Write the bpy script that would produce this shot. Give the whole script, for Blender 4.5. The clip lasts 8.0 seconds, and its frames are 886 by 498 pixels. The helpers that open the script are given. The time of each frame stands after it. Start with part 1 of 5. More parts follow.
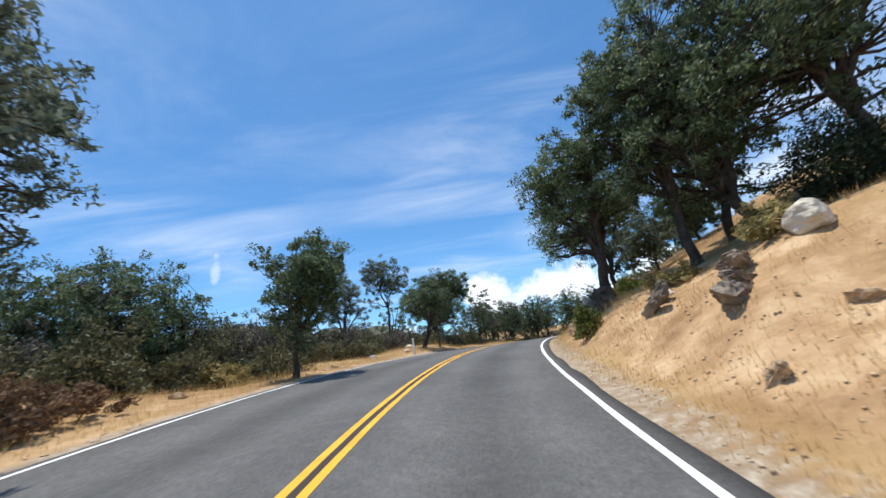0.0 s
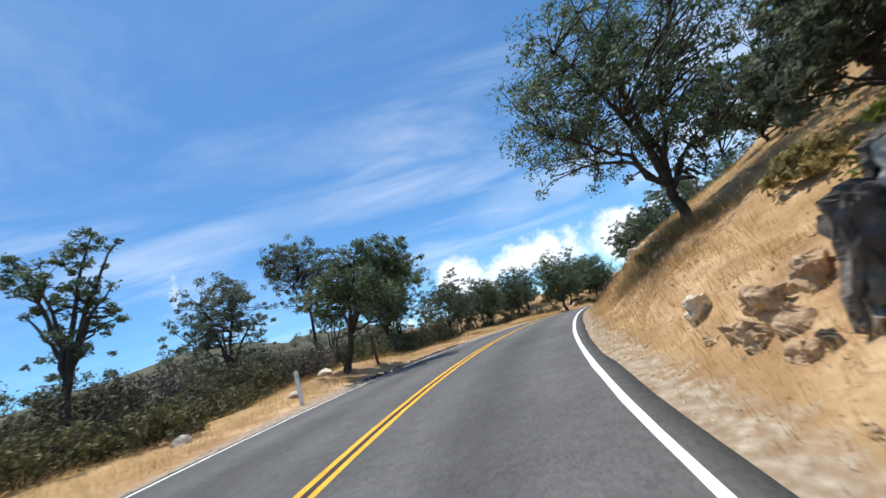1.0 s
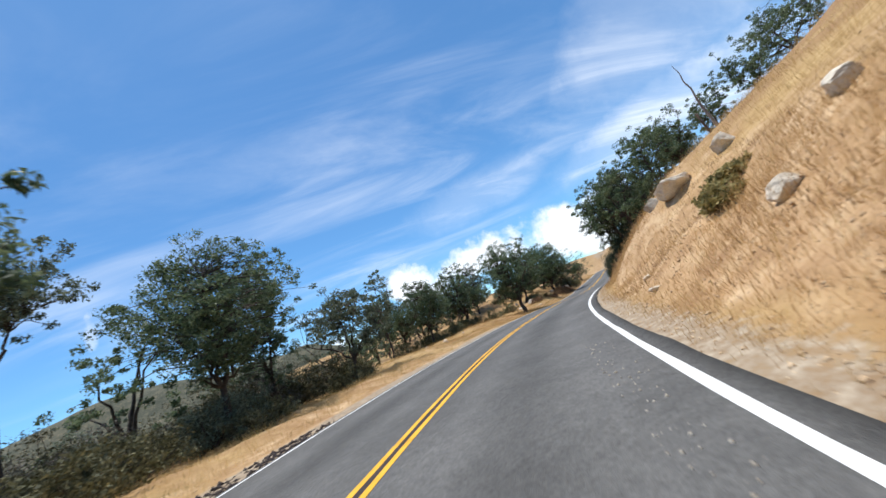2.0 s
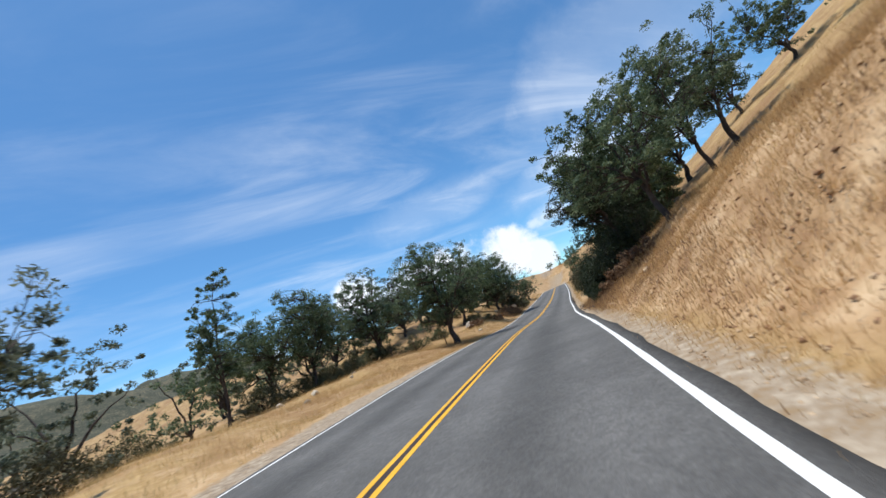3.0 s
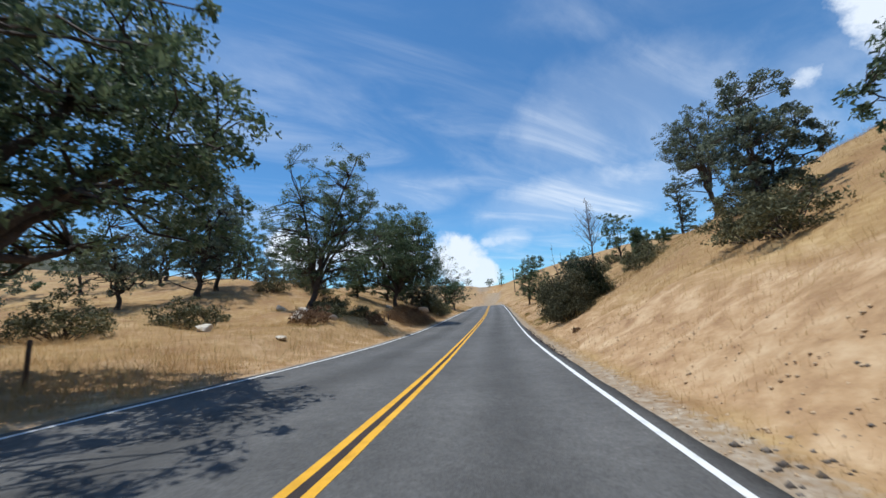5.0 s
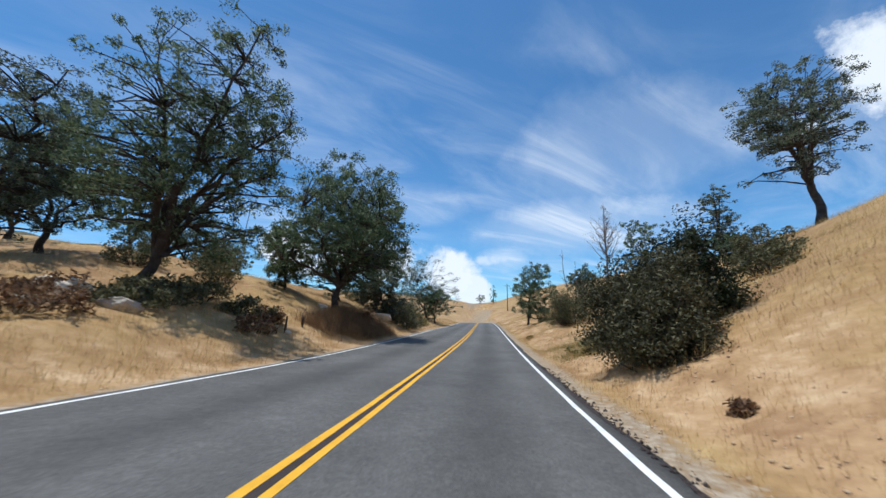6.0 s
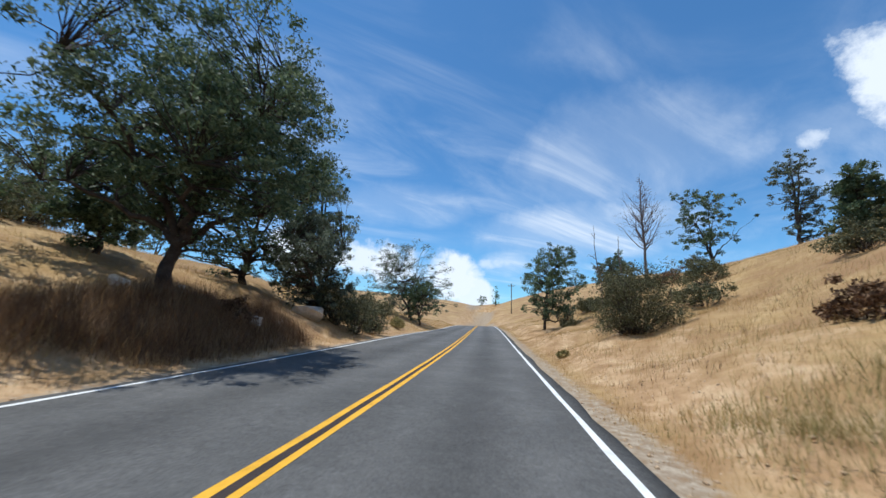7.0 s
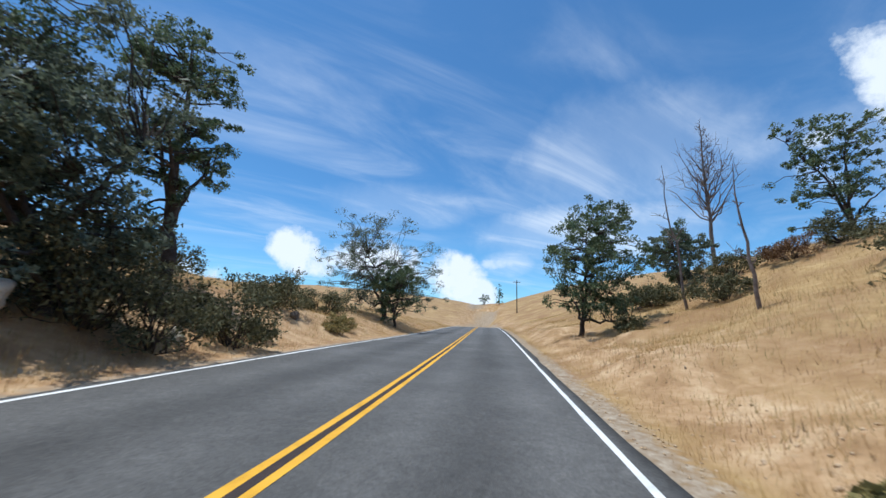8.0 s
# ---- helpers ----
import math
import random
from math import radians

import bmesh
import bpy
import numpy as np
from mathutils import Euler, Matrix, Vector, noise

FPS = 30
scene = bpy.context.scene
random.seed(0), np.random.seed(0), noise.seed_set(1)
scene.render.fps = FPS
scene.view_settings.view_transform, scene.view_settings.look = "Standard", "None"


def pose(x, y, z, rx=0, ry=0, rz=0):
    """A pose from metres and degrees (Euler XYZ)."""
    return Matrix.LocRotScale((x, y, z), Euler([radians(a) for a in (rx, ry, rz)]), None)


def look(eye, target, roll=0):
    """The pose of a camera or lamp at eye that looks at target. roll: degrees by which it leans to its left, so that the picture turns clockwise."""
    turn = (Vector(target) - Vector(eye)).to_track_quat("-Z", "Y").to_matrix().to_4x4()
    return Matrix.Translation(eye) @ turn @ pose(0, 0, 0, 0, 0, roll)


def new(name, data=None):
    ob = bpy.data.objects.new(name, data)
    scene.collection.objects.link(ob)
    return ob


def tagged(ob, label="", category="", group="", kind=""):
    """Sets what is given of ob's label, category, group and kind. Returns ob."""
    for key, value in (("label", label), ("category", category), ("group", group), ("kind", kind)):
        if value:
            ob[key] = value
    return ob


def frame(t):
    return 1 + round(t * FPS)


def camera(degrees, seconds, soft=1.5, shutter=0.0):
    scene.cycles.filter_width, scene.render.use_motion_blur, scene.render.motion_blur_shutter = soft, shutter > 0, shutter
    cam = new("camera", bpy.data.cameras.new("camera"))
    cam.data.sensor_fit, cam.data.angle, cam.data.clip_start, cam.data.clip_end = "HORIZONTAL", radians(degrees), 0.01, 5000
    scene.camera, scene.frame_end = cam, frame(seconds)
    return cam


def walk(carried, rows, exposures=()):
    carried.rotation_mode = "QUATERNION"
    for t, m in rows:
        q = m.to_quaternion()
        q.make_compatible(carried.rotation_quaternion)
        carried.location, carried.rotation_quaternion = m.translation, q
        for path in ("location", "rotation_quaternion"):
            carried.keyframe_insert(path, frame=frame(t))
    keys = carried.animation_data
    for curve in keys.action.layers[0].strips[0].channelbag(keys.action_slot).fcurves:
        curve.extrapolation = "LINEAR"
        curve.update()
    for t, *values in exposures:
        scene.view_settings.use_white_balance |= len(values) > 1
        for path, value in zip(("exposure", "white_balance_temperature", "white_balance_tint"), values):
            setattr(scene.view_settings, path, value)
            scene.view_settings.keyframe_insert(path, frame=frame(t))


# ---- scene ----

# ---------------------------------------------------------------- camera
cam = camera(100.68, 8.0, soft=1.5, shutter=0.1)
# seconds, place in metres, heading to the left, tilt up, lean
PATH = (
    (0, 1.734, -0.525, 1.298, -2.55, 17.95, -9.56),
    (0.5, 2.810, 5.441, 2.091, -3.91, 15.83, -15.30),
    (1, 4.150, 11.749, 2.692, -7.03, 14.81, -18.57),
    (1.5, 6.026, 18.367, 3.151, -10.45, 13.72, -23.91),
    (2, 8.621, 25.307, 3.458, -15.18, 12.92, -25.27),
    (2.2, 9.868, 28.049, 3.584, -16.61, 12.79, -25.38),
    (3.3, 18.707, 43.261, 3.792, -26.31, 11.39, -21.01),
    (3.5, 20.318, 45.697, 3.776, -26.97, 10.37, -17.19),
    (4, 23.999, 51.699, 3.586, -29.56, 10.07, -9.09),
    (4.5, 27.769, 57.015, 3.295, -30.48, 9.54, -6.40),
    (4.7, 29.275, 59.082, 3.198, -30.31, 9.15, -5.68),
    (5.8, 37.606, 70.033, 2.712, -32.19, 9.60, -0.77),
    (6, 39.253, 72.061, 2.651, -31.52, 11.19, 0.64),
    (6.5, 43.404, 77.187, 2.593, -31.19, 11.33, 1.68),
    (7, 47.592, 82.296, 2.605, -30.99, 11.56, 1.87),
    (7.5, 51.607, 87.439, 2.660, -30.74, 11.52, 2.70),
    (8, 55.525, 92.306, 2.726, -30.54, 11.60, 1.99),
)


def seat(x, y, z, yaw, pitch, lean):
    a, p = radians(yaw), radians(pitch)
    ahead = Vector((-math.sin(a) * math.cos(p), math.cos(a) * math.cos(p), math.sin(p)))
    return look((x, y, z), Vector((x, y, z)) + ahead * 10, lean)


walk(cam, [(t, seat(*row)) for t, *row in PATH], [(0.0, 0.37, 6350, 10), (2.2, 0.37, 6380, 10), (3.4, 0.07, 6200, 9), (4.2, -0.02, 5980, 8.5), (6.0, 0.03, 6030, 8.2), (8.0, 0.05, 5880, 7.6)])

# ---------------------------------------------------------------- sun and sky
SUN_AZ, SUN_EL = 36.0, 77.0
def sun_way():
    a, e = radians(SUN_AZ), radians(SUN_EL)
    return Vector((-math.sin(a) * math.cos(e), math.cos(a) * math.cos(e), math.sin(e)))


sun = new("sun", bpy.data.lights.new("sun", "SUN"))
sun.data.energy, sun.data.angle, sun.data.color = 4.0, radians(0.53), (1.0, 0.95, 0.86)
sun.rotation_euler = (-sun_way()).to_track_quat("-Z", "Y").to_euler()

# the world: a clear sky with thin streaks and a few white heaps of cloud
world = bpy.data.worlds.new("sky")
scene.world = world
world.use_nodes = True


def build_sky():
    t = world.node_tree
    t.nodes.clear()
    out, back = t.nodes.new("ShaderNodeOutputWorld"), t.nodes.new("ShaderNodeBackground")
    sky = t.nodes.new("ShaderNodeTexSky")
    sky.sky_type, sky.sun_disc = "NISHITA", False
    sky.sun_elevation, sky.sun_rotation = radians(SUN_EL), radians(-SUN_AZ)
    sky.air_density, sky.dust_density, sky.ozone_density, sky.altitude = 1.0, 0.3, 1.0, 900
    geo = t.nodes.new("ShaderNodeTexCoord")

    def math_node(op, a, b=None, clamp=False):
        m = t.nodes.new("ShaderNodeMath")
        m.operation, m.use_clamp = op, clamp
        for i, v in enumerate((a, b)):
            if v is None:
                continue
            if isinstance(v, (int, float)):
                m.inputs[i].default_value = v
            else:
                t.links.new(v, m.inputs[i])
        return m.outputs[0]

    def noise_node(scale, detail, vec, rough=0.55, warp=0.0):
        n = t.nodes.new("ShaderNodeTexNoise")
        n.inputs["Scale"].default_value, n.inputs["Detail"].default_value = scale, detail
        n.inputs["Roughness"].default_value, n.inputs["Distortion"].default_value = rough, warp
        t.links.new(vec, n.inputs["Vector"])
        return n.outputs["Fac"]

    def ramp(v, lo, hi):
        m = t.nodes.new("ShaderNodeMapRange")
        m.interpolation_type = "SMOOTHSTEP"
        m.inputs["From Min"].default_value, m.inputs["From Max"].default_value = lo, hi
        t.links.new(v, m.inputs["Value"])
        return m.outputs[0]

    # thin high streaks lie on a level sheet far up
    sep = t.nodes.new("ShaderNodeSeparateXYZ")
    t.links.new(geo.outputs["Generated"], sep.inputs[0])
    up = math_node("MAXIMUM", sep.outputs["Z"], 0.03)
    comb = t.nodes.new("ShaderNodeCombineXYZ")
    t.links.new(math_node("DIVIDE", sep.outputs["X"], math_node("ADD", up, 0.08)), comb.inputs[0])
    t.links.new(math_node("DIVIDE", sep.outputs["Y"], math_node("ADD", up, 0.08)), comb.inputs[1])
    turn = t.nodes.new("ShaderNodeMapping")
    turn.inputs["Rotation"].default_value = (0, 0, radians(-32))
    turn.inputs["Scale"].default_value = (0.5, 1.5, 1.0)
    t.links.new(comb.outputs[0], turn.inputs["Vector"])
    veil = ramp(noise_node(1.3, 7, turn.outputs[0], 0.6, 0.9), 0.38, 0.82)
    broad = ramp(noise_node(0.55, 3, comb.outputs[0]), 0.30, 0.60)
    streaks = math_node("MULTIPLY", math_node("MULTIPLY", veil, broad), 0.42)
    # heaps: a few directions of white cumulus low over the hills, with lumpy edges
    lumps = noise_node(9.0, 6, geo.outputs["Generated"], 0.62)
    total = streaks
    for yaw, pitch, wide, tall, strength in CLOUDS:
        a, p = radians(yaw), radians(pitch)
        c = (-math.sin(a) * math.cos(p), math.cos(a) * math.cos(p), math.sin(p))
        right = (math.cos(a), math.sin(a), 0.0)
        off = t.nodes.new("ShaderNodeVectorMath")
        off.operation = "SUBTRACT"
        t.links.new(geo.outputs["Generated"], off.inputs[0])
        off.inputs[1].default_value = c
        dots = []
        for axis, size in ((right, wide), ((0, 0, 1), tall)):
            d = t.nodes.new("ShaderNodeVectorMath")
            d.operation = "DOT_PRODUCT"
            t.links.new(off.outputs[0], d.inputs[0])
            d.inputs[1].default_value = axis
            dots.append(math_node("POWER", math_node("ABSOLUTE", math_node("DIVIDE", d.outputs["Value"], math.sin(radians(size)))), 2.0))
        ahead = t.nodes.new("ShaderNodeVectorMath")
        ahead.operation = "DOT_PRODUCT"
        t.links.new(geo.outputs["Generated"], ahead.inputs[0])
        ahead.inputs[1].default_value = c
        front = math_node("GREATER_THAN", ahead.outputs["Value"], 0.5)
        body = math_node("SUBTRACT", math_node("ADD", 1.0, math_node("MULTIPLY", math_node("SUBTRACT", lumps, 0.5), 4.5)), math_node("ADD", *dots))
        total = math_node("MAXIMUM", total, math_node("MULTIPLY", math_node("MULTIPLY", ramp(body, -0.1, 1.0), front), strength))
    # broad soft wisps, with no heaped edge
    for yaw, pitch, wide, tall, strength in WISPS:
        a, p = radians(yaw), radians(pitch)
        c = Vector((-math.sin(a) * math.cos(p), math.cos(a) * math.cos(p), math.sin(p)))
        off = t.nodes.new("ShaderNodeVectorMath")
        off.operation = "SUBTRACT"
        t.links.new(geo.outputs["Generated"], off.inputs[0])
        off.inputs[1].default_value = c
        dots = []
        for axis, size in (((math.cos(a), math.sin(a), 0.0), wide), ((0, 0, 1), tall)):
            d = t.nodes.new("ShaderNodeVectorMath")
            d.operation = "DOT_PRODUCT"
            t.links.new(off.outputs[0], d.inputs[0])
            d.inputs[1].default_value = axis
            dots.append(math_node("POWER", math_node("ABSOLUTE", math_node("DIVIDE", d.outputs["Value"], math.sin(radians(size)))), 2.0))
        soft = ramp(math_node("SUBTRACT", math_node("ADD", 1.0, math_node("MULTIPLY", math_node("SUBTRACT", lumps, 0.5), 1.2)), math_node("ADD", *dots)), 0.0, 1.0)
        total = math_node("MAXIMUM", total, math_node("MULTIPLY", math_node("MULTIPLY", soft, math_node("ADD", 0.3, veil)), strength))
    low = ramp(sep.outputs["Z"], -0.01, 0.02)
    mix = t.nodes.new("ShaderNodeMix")
    mix.data_type = "RGBA"
    t.links.new(math_node("MULTIPLY", total, low), mix.inputs["Factor"])
    deep = t.nodes.new("ShaderNodeMix")
    deep.data_type, deep.blend_type = "RGBA", "MULTIPLY"
    deep.inputs["Factor"].default_value = 1.0
    deep.inputs["B"].default_value = (0.63, 1.0, 1.19, 1)
    t.links.new(sky.outputs[0], deep.inputs["A"])
    t.links.new(deep.outputs["Result"], mix.inputs["A"])
    mix.inputs["B"].default_value = (8.0, 8.3, 8.7, 1)
    t.links.new(mix.outputs["Result"], back.inputs["Color"])
    back.inputs["Strength"].default_value = SKY_STRENGTH
    t.links.new(back.outputs[0], out.inputs["Surface"])


SKY_STRENGTH = 0.115
# heading to the left, height, half width, half height in degrees, and how white
CLOUDS = (
    (-16.5, 9.0, 5.0, 2.8, 0.9),
    (-24.0, 9.0, 6.0, 4.0, 0.95),
    (-32.0, 7.5, 5.0, 4.2, 0.95),
    (-36.0, 4.5, 3.0, 2.8, 0.9),
    (-39.8, 9.6, 3.6, 1.2, 0.6),
    (5.0, 5.0, 6.0, 2.0, 0.8),
    (30.8, 18.0, 0.9, 2.8, 0.5),
    (-84.5, 26.0, 3.6, 5.0, 0.95),
    (-79.0, 21.0, 2.4, 1.6, 0.7),
    (-8.6, 10.4, 3.4, 4.0, 0.95),
    (-12.5, 8.6, 4.0, 2.6, 0.9),
)
WISPS = (
    (-52.0, 14.0, 20.0, 5.5, 0.8),
    (-24.0, 18.0, 14.0, 4.0, 0.5),
    (-41.0, 9.6, 5.0, 2.6, 0.75),
    (-58.0, 24.0, 20.0, 9.0, 0.5),
)
build_sky()

# ---------------------------------------------------------------- lie of the land
KNOT = 12.0
HEADING = [25.95, 13.57, -2.73, -11.7, -22.36, -27.84, -35.87, -35.24, -37.58, -37.32, -38.5, -38.83, -38.3, -37.89, -37.78, -37.73, -37.72, -37.71, -37.71, -37.71, -37.71, -37.71, -37.71]
GRADE = [0.4166, 0.1582, 0.0448, -0.0113, -0.0412, 0.0002, 0.0192, 0.0178, 0.0107, -0.02, 0.0, 0.0]
BANK = [-0.0305, 0.0762, 0.0517, 0.0428, 0.0704, 0.0272, 0.0383, -0.0161, -0.0041, -0.0016, -0.0006, -0.0003]
LANE_R, LANE_L = 3.35, 4.08        # centre line to the white edge lines
EDGE_R, EDGE_L = 3.64, -4.30        # edges of the asphalt
REACH = np.arange(-60.0, 640.0, 1.0)   # metres along the road


def glide(first, step, values, x):
    """A smooth curve through evenly spaced values."""
    v = np.asarray(values, float)
    k = np.clip((x - first) / step, 0, len(v) - 1.0001)
    i = k.astype(int)
    f = k - i
    e = np.r_[2 * v[0] - v[1], v, 2 * v[-1] - v[-2]]
    a, b, c, d = e[i], e[i + 1], e[i + 2], e[i + 3]
    return 0.5 * (2 * b + (c - a) * f + (2 * a - 5 * b + 4 * c - d) * f * f + (3 * b - a - 3 * c + d) * f**3)


def summed(a):
    c = np.r_[0, np.cumsum((a[1:] + a[:-1]) / 2)]
    return c - c[np.argmin(abs(REACH))]


ROAD_TH = np.radians(glide(-24, KNOT, HEADING, REACH))
ROAD_X, ROAD_Y = summed(-np.sin(ROAD_TH)), summed(np.cos(ROAD_TH))
ROAD_Z = summed(np.where(REACH < -24, 0.3, glide(-24, 2 * KNOT, GRADE, REACH)))
ROAD_B = glide(-24, 2 * KNOT, BANK, REACH)


def on_road(s, u, up=0.0):
    """The place s metres along the centre line and u metres to its right, up metres over the asphalt's plane."""
    s, u = np.asarray(s, float), np.asarray(u, float)
    th = np.interp(s, REACH, ROAD_TH)
    z = np.interp(s, REACH, ROAD_Z) - u * np.tan(np.interp(s, REACH, ROAD_B)) + up
    return np.stack([np.interp(s, REACH, ROAD_X) + u * np.cos(th), np.interp(s, REACH, ROAD_Y) + u * np.sin(th), z], -1)


def along(x, y):
    """Metres along the road, and metres to the right of its centre line, of places in the plan."""
    x, y = np.atleast_1d(np.asarray(x, float)), np.atleast_1d(np.asarray(y, float))
    s, u = np.empty(len(x)), np.empty(len(x))
    for a in range(0, len(x), 20000):
        p, q = x[a:a + 20000, None], y[a:a + 20000, None]
        j = ((p - ROAD_X[::2]) ** 2 + (q - ROAD_Y[::2]) ** 2).argmin(1) * 2
        dx, dy, th = p[:, 0] - ROAD_X[j], q[:, 0] - ROAD_Y[j], ROAD_TH[j]
        s[a:a + 20000] = REACH[j] + (-np.sin(th) * dx + np.cos(th) * dy)
        u[a:a + 20000] = np.cos(th) * dx + np.sin(th) * dy
    return s, u


def lattice(x, y, seed):
    """Smooth noise from -1 to 1 with a grain of one metre."""
    i, j = np.floor(x).astype(np.int64), np.floor(y).astype(np.int64)
    f, g = x - i, y - j
    f, g = f * f * (3 - 2 * f), g * g * (3 - 2 * g)

    def at(a, b):
        h = (a * 374761393 + b * 668265263 + seed * 974634777) & 0x7FFFFFFF
        h = ((h ^ (h >> 13)) * 1274126177) & 0x7FFFFFFF
        return ((h ^ (h >> 16)) & 0xFFFF) / 32767.5 - 1

    return (at(i, j) * (1 - f) + at(i + 1, j) * f) * (1 - g) + (at(i, j + 1) * (1 - f) + at(i + 1, j + 1) * f) * g


# the ground beside the road: metres out from the centre line, and heights over it at stretches along the road
OUT_R = (3.75, 4.5, 6.0, 8.0, 12.0, 20.0, 40.0, 80.0, 200.0)
BANK_R = {
    -40: (-0.03, 0.05, 0.9, 1.6, 3.0, 6.0, 11, 14, 18),
    10: (-0.03, 0.08, 1.0, 1.7, 3.2, 6.0, 12, 18, 25),
    28: (-0.03, 0.05, 0.9, 1.9, 3.6, 7.0, 14, 24, 28),
    46: (-0.03, 0.05, 1.2, 2.6, 4.4, 8.2, 16, 26, 30),
    62: (-0.03, 0.00, 0.9, 2.1, 3.6, 7.2, 15, 24, 30),
    90: (-0.03, 0.00, 0.6, 1.8, 4.0, 8.5, 18, 25, 28),
    115: (-0.03, -0.05, 0.4, 0.8, 2.2, 6.0, 13.5, 17, 20),
    132: (-0.03, 0.00, 0.7, 1.2, 2.4, 6.0, 12, 14, 18),
    150: (-0.03, 0.00, 0.4, 1.0, 2.3, 6.0, 11, 13, 18),
    180: (-0.03, 0.05, 0.4, 0.8, 1.8, 4.0, 8, 12, 20),
    300: (-0.03, 0.1, 0.5, 1.0, 2.0, 5.0, 10, 18, 30),
}
OUT_L = (4.3, 5.5, 7.5, 12.0, 20.0, 45.0, 90.0, 200.0, 420.0)
BANK_L = {
    -40: (-0.03, 0.1, 0.4, 0.6, 0.5, 0.0, -1, 1, 10),
    20: (-0.03, 0.12, 0.5, 0.8, 0.9, 0.5, 0, 2, 10),
    45: (-0.03, 0.1, 0.5, 0.9, 1.1, 0.9, 0.5, 2, 12),
    66: (-0.03, 0.08, 0.5, 0.9, 1.2, 1.0, 1, 4, 15),
    90: (-0.03, 0.10, 0.9, 1.7, 2.6, 4.5, 6, 8, 16),
    108: (-0.03, 0.18, 1.4, 3.1, 5.2, 9.2, 13, 16, 20),
    120: (-0.03, 0.15, 1.2, 2.8, 4.8, 8.6, 12, 15, 20),
    140: (-0.03, 0.10, 0.8, 1.9, 3.6, 7.5, 11, 15, 20),
    180: (-0.03, 0.10, 0.6, 1.2, 2.4, 5.0, 8, 14, 20),
    300: (-0.03, 0.10, 0.6, 1.2, 2.4, 5.0, 8, 14, 24),
}


def rise(table, outs, s, out):
    keys = sorted(table)
    cols = np.stack([np.interp(s, keys, [table[k][n] for k in keys]) for n in range(len(outs))], 1)
    o = np.asarray(outs)
    i = np.clip(np.searchsorted(o, out, side="right") - 1, 0, len(o) - 2)
    f = np.clip((out - o[i]) / (o[i + 1] - o[i]), 0, 1)
    row = np.arange(len(s))
    return cols[row, i] * (1 - f) + cols[row, i + 1] * f


def ground(x, y, rough=True):
    """The height of the ground at places in the plan."""
    x, y = np.atleast_1d(np.asarray(x, float)), np.atleast_1d(np.asarray(y, float))
    s, u = along(x, y)
    plane = np.interp(s, REACH, ROAD_Z) - np.clip(u, EDGE_L, EDGE_R) * np.tan(np.interp(s, REACH, ROAD_B))
    side = np.where(u > 0, rise(BANK_R, OUT_R, s, np.maximum(u, 3.75)), rise(BANK_L, OUT_L, s, np.maximum(-u, 4.3)))
    far = np.clip((s - 175) / 130, 0, 1)
    z = plane + side + 11 * far * far * (3 - 2 * far) * np.clip(1.2 - abs(u) / 400, 0.3, 1)
    if rough:
        off = np.clip((np.where(u > 0, u - 4.2, -u - 4.9)) / 2.5, 0, 1)
        steep = np.clip((np.where(u > 0, u - 4.4, 0)) / 1.0, 0, 1) * np.clip((11 - u) / 3, 0, 1)
        z = z + off * (0.30 * lattice(x / 5.3, y / 5.3, 3) + 0.14 * lattice(x / 1.9, y / 1.9, 5) + 0.05 * lattice(x / 0.8, y / 0.8, 9))
        z = z + steep * (0.28 * lattice(s / 2.3, u / 4.0, 11) + 0.16 * lattice(s / 0.9, u / 1.6, 13))
        z = z + np.clip((abs(u) - 60) / 200, 0, 1) * (5 * lattice(x / 80, y / 80, 21) + 2 * lattice(x / 30, y / 30, 23))
    return z

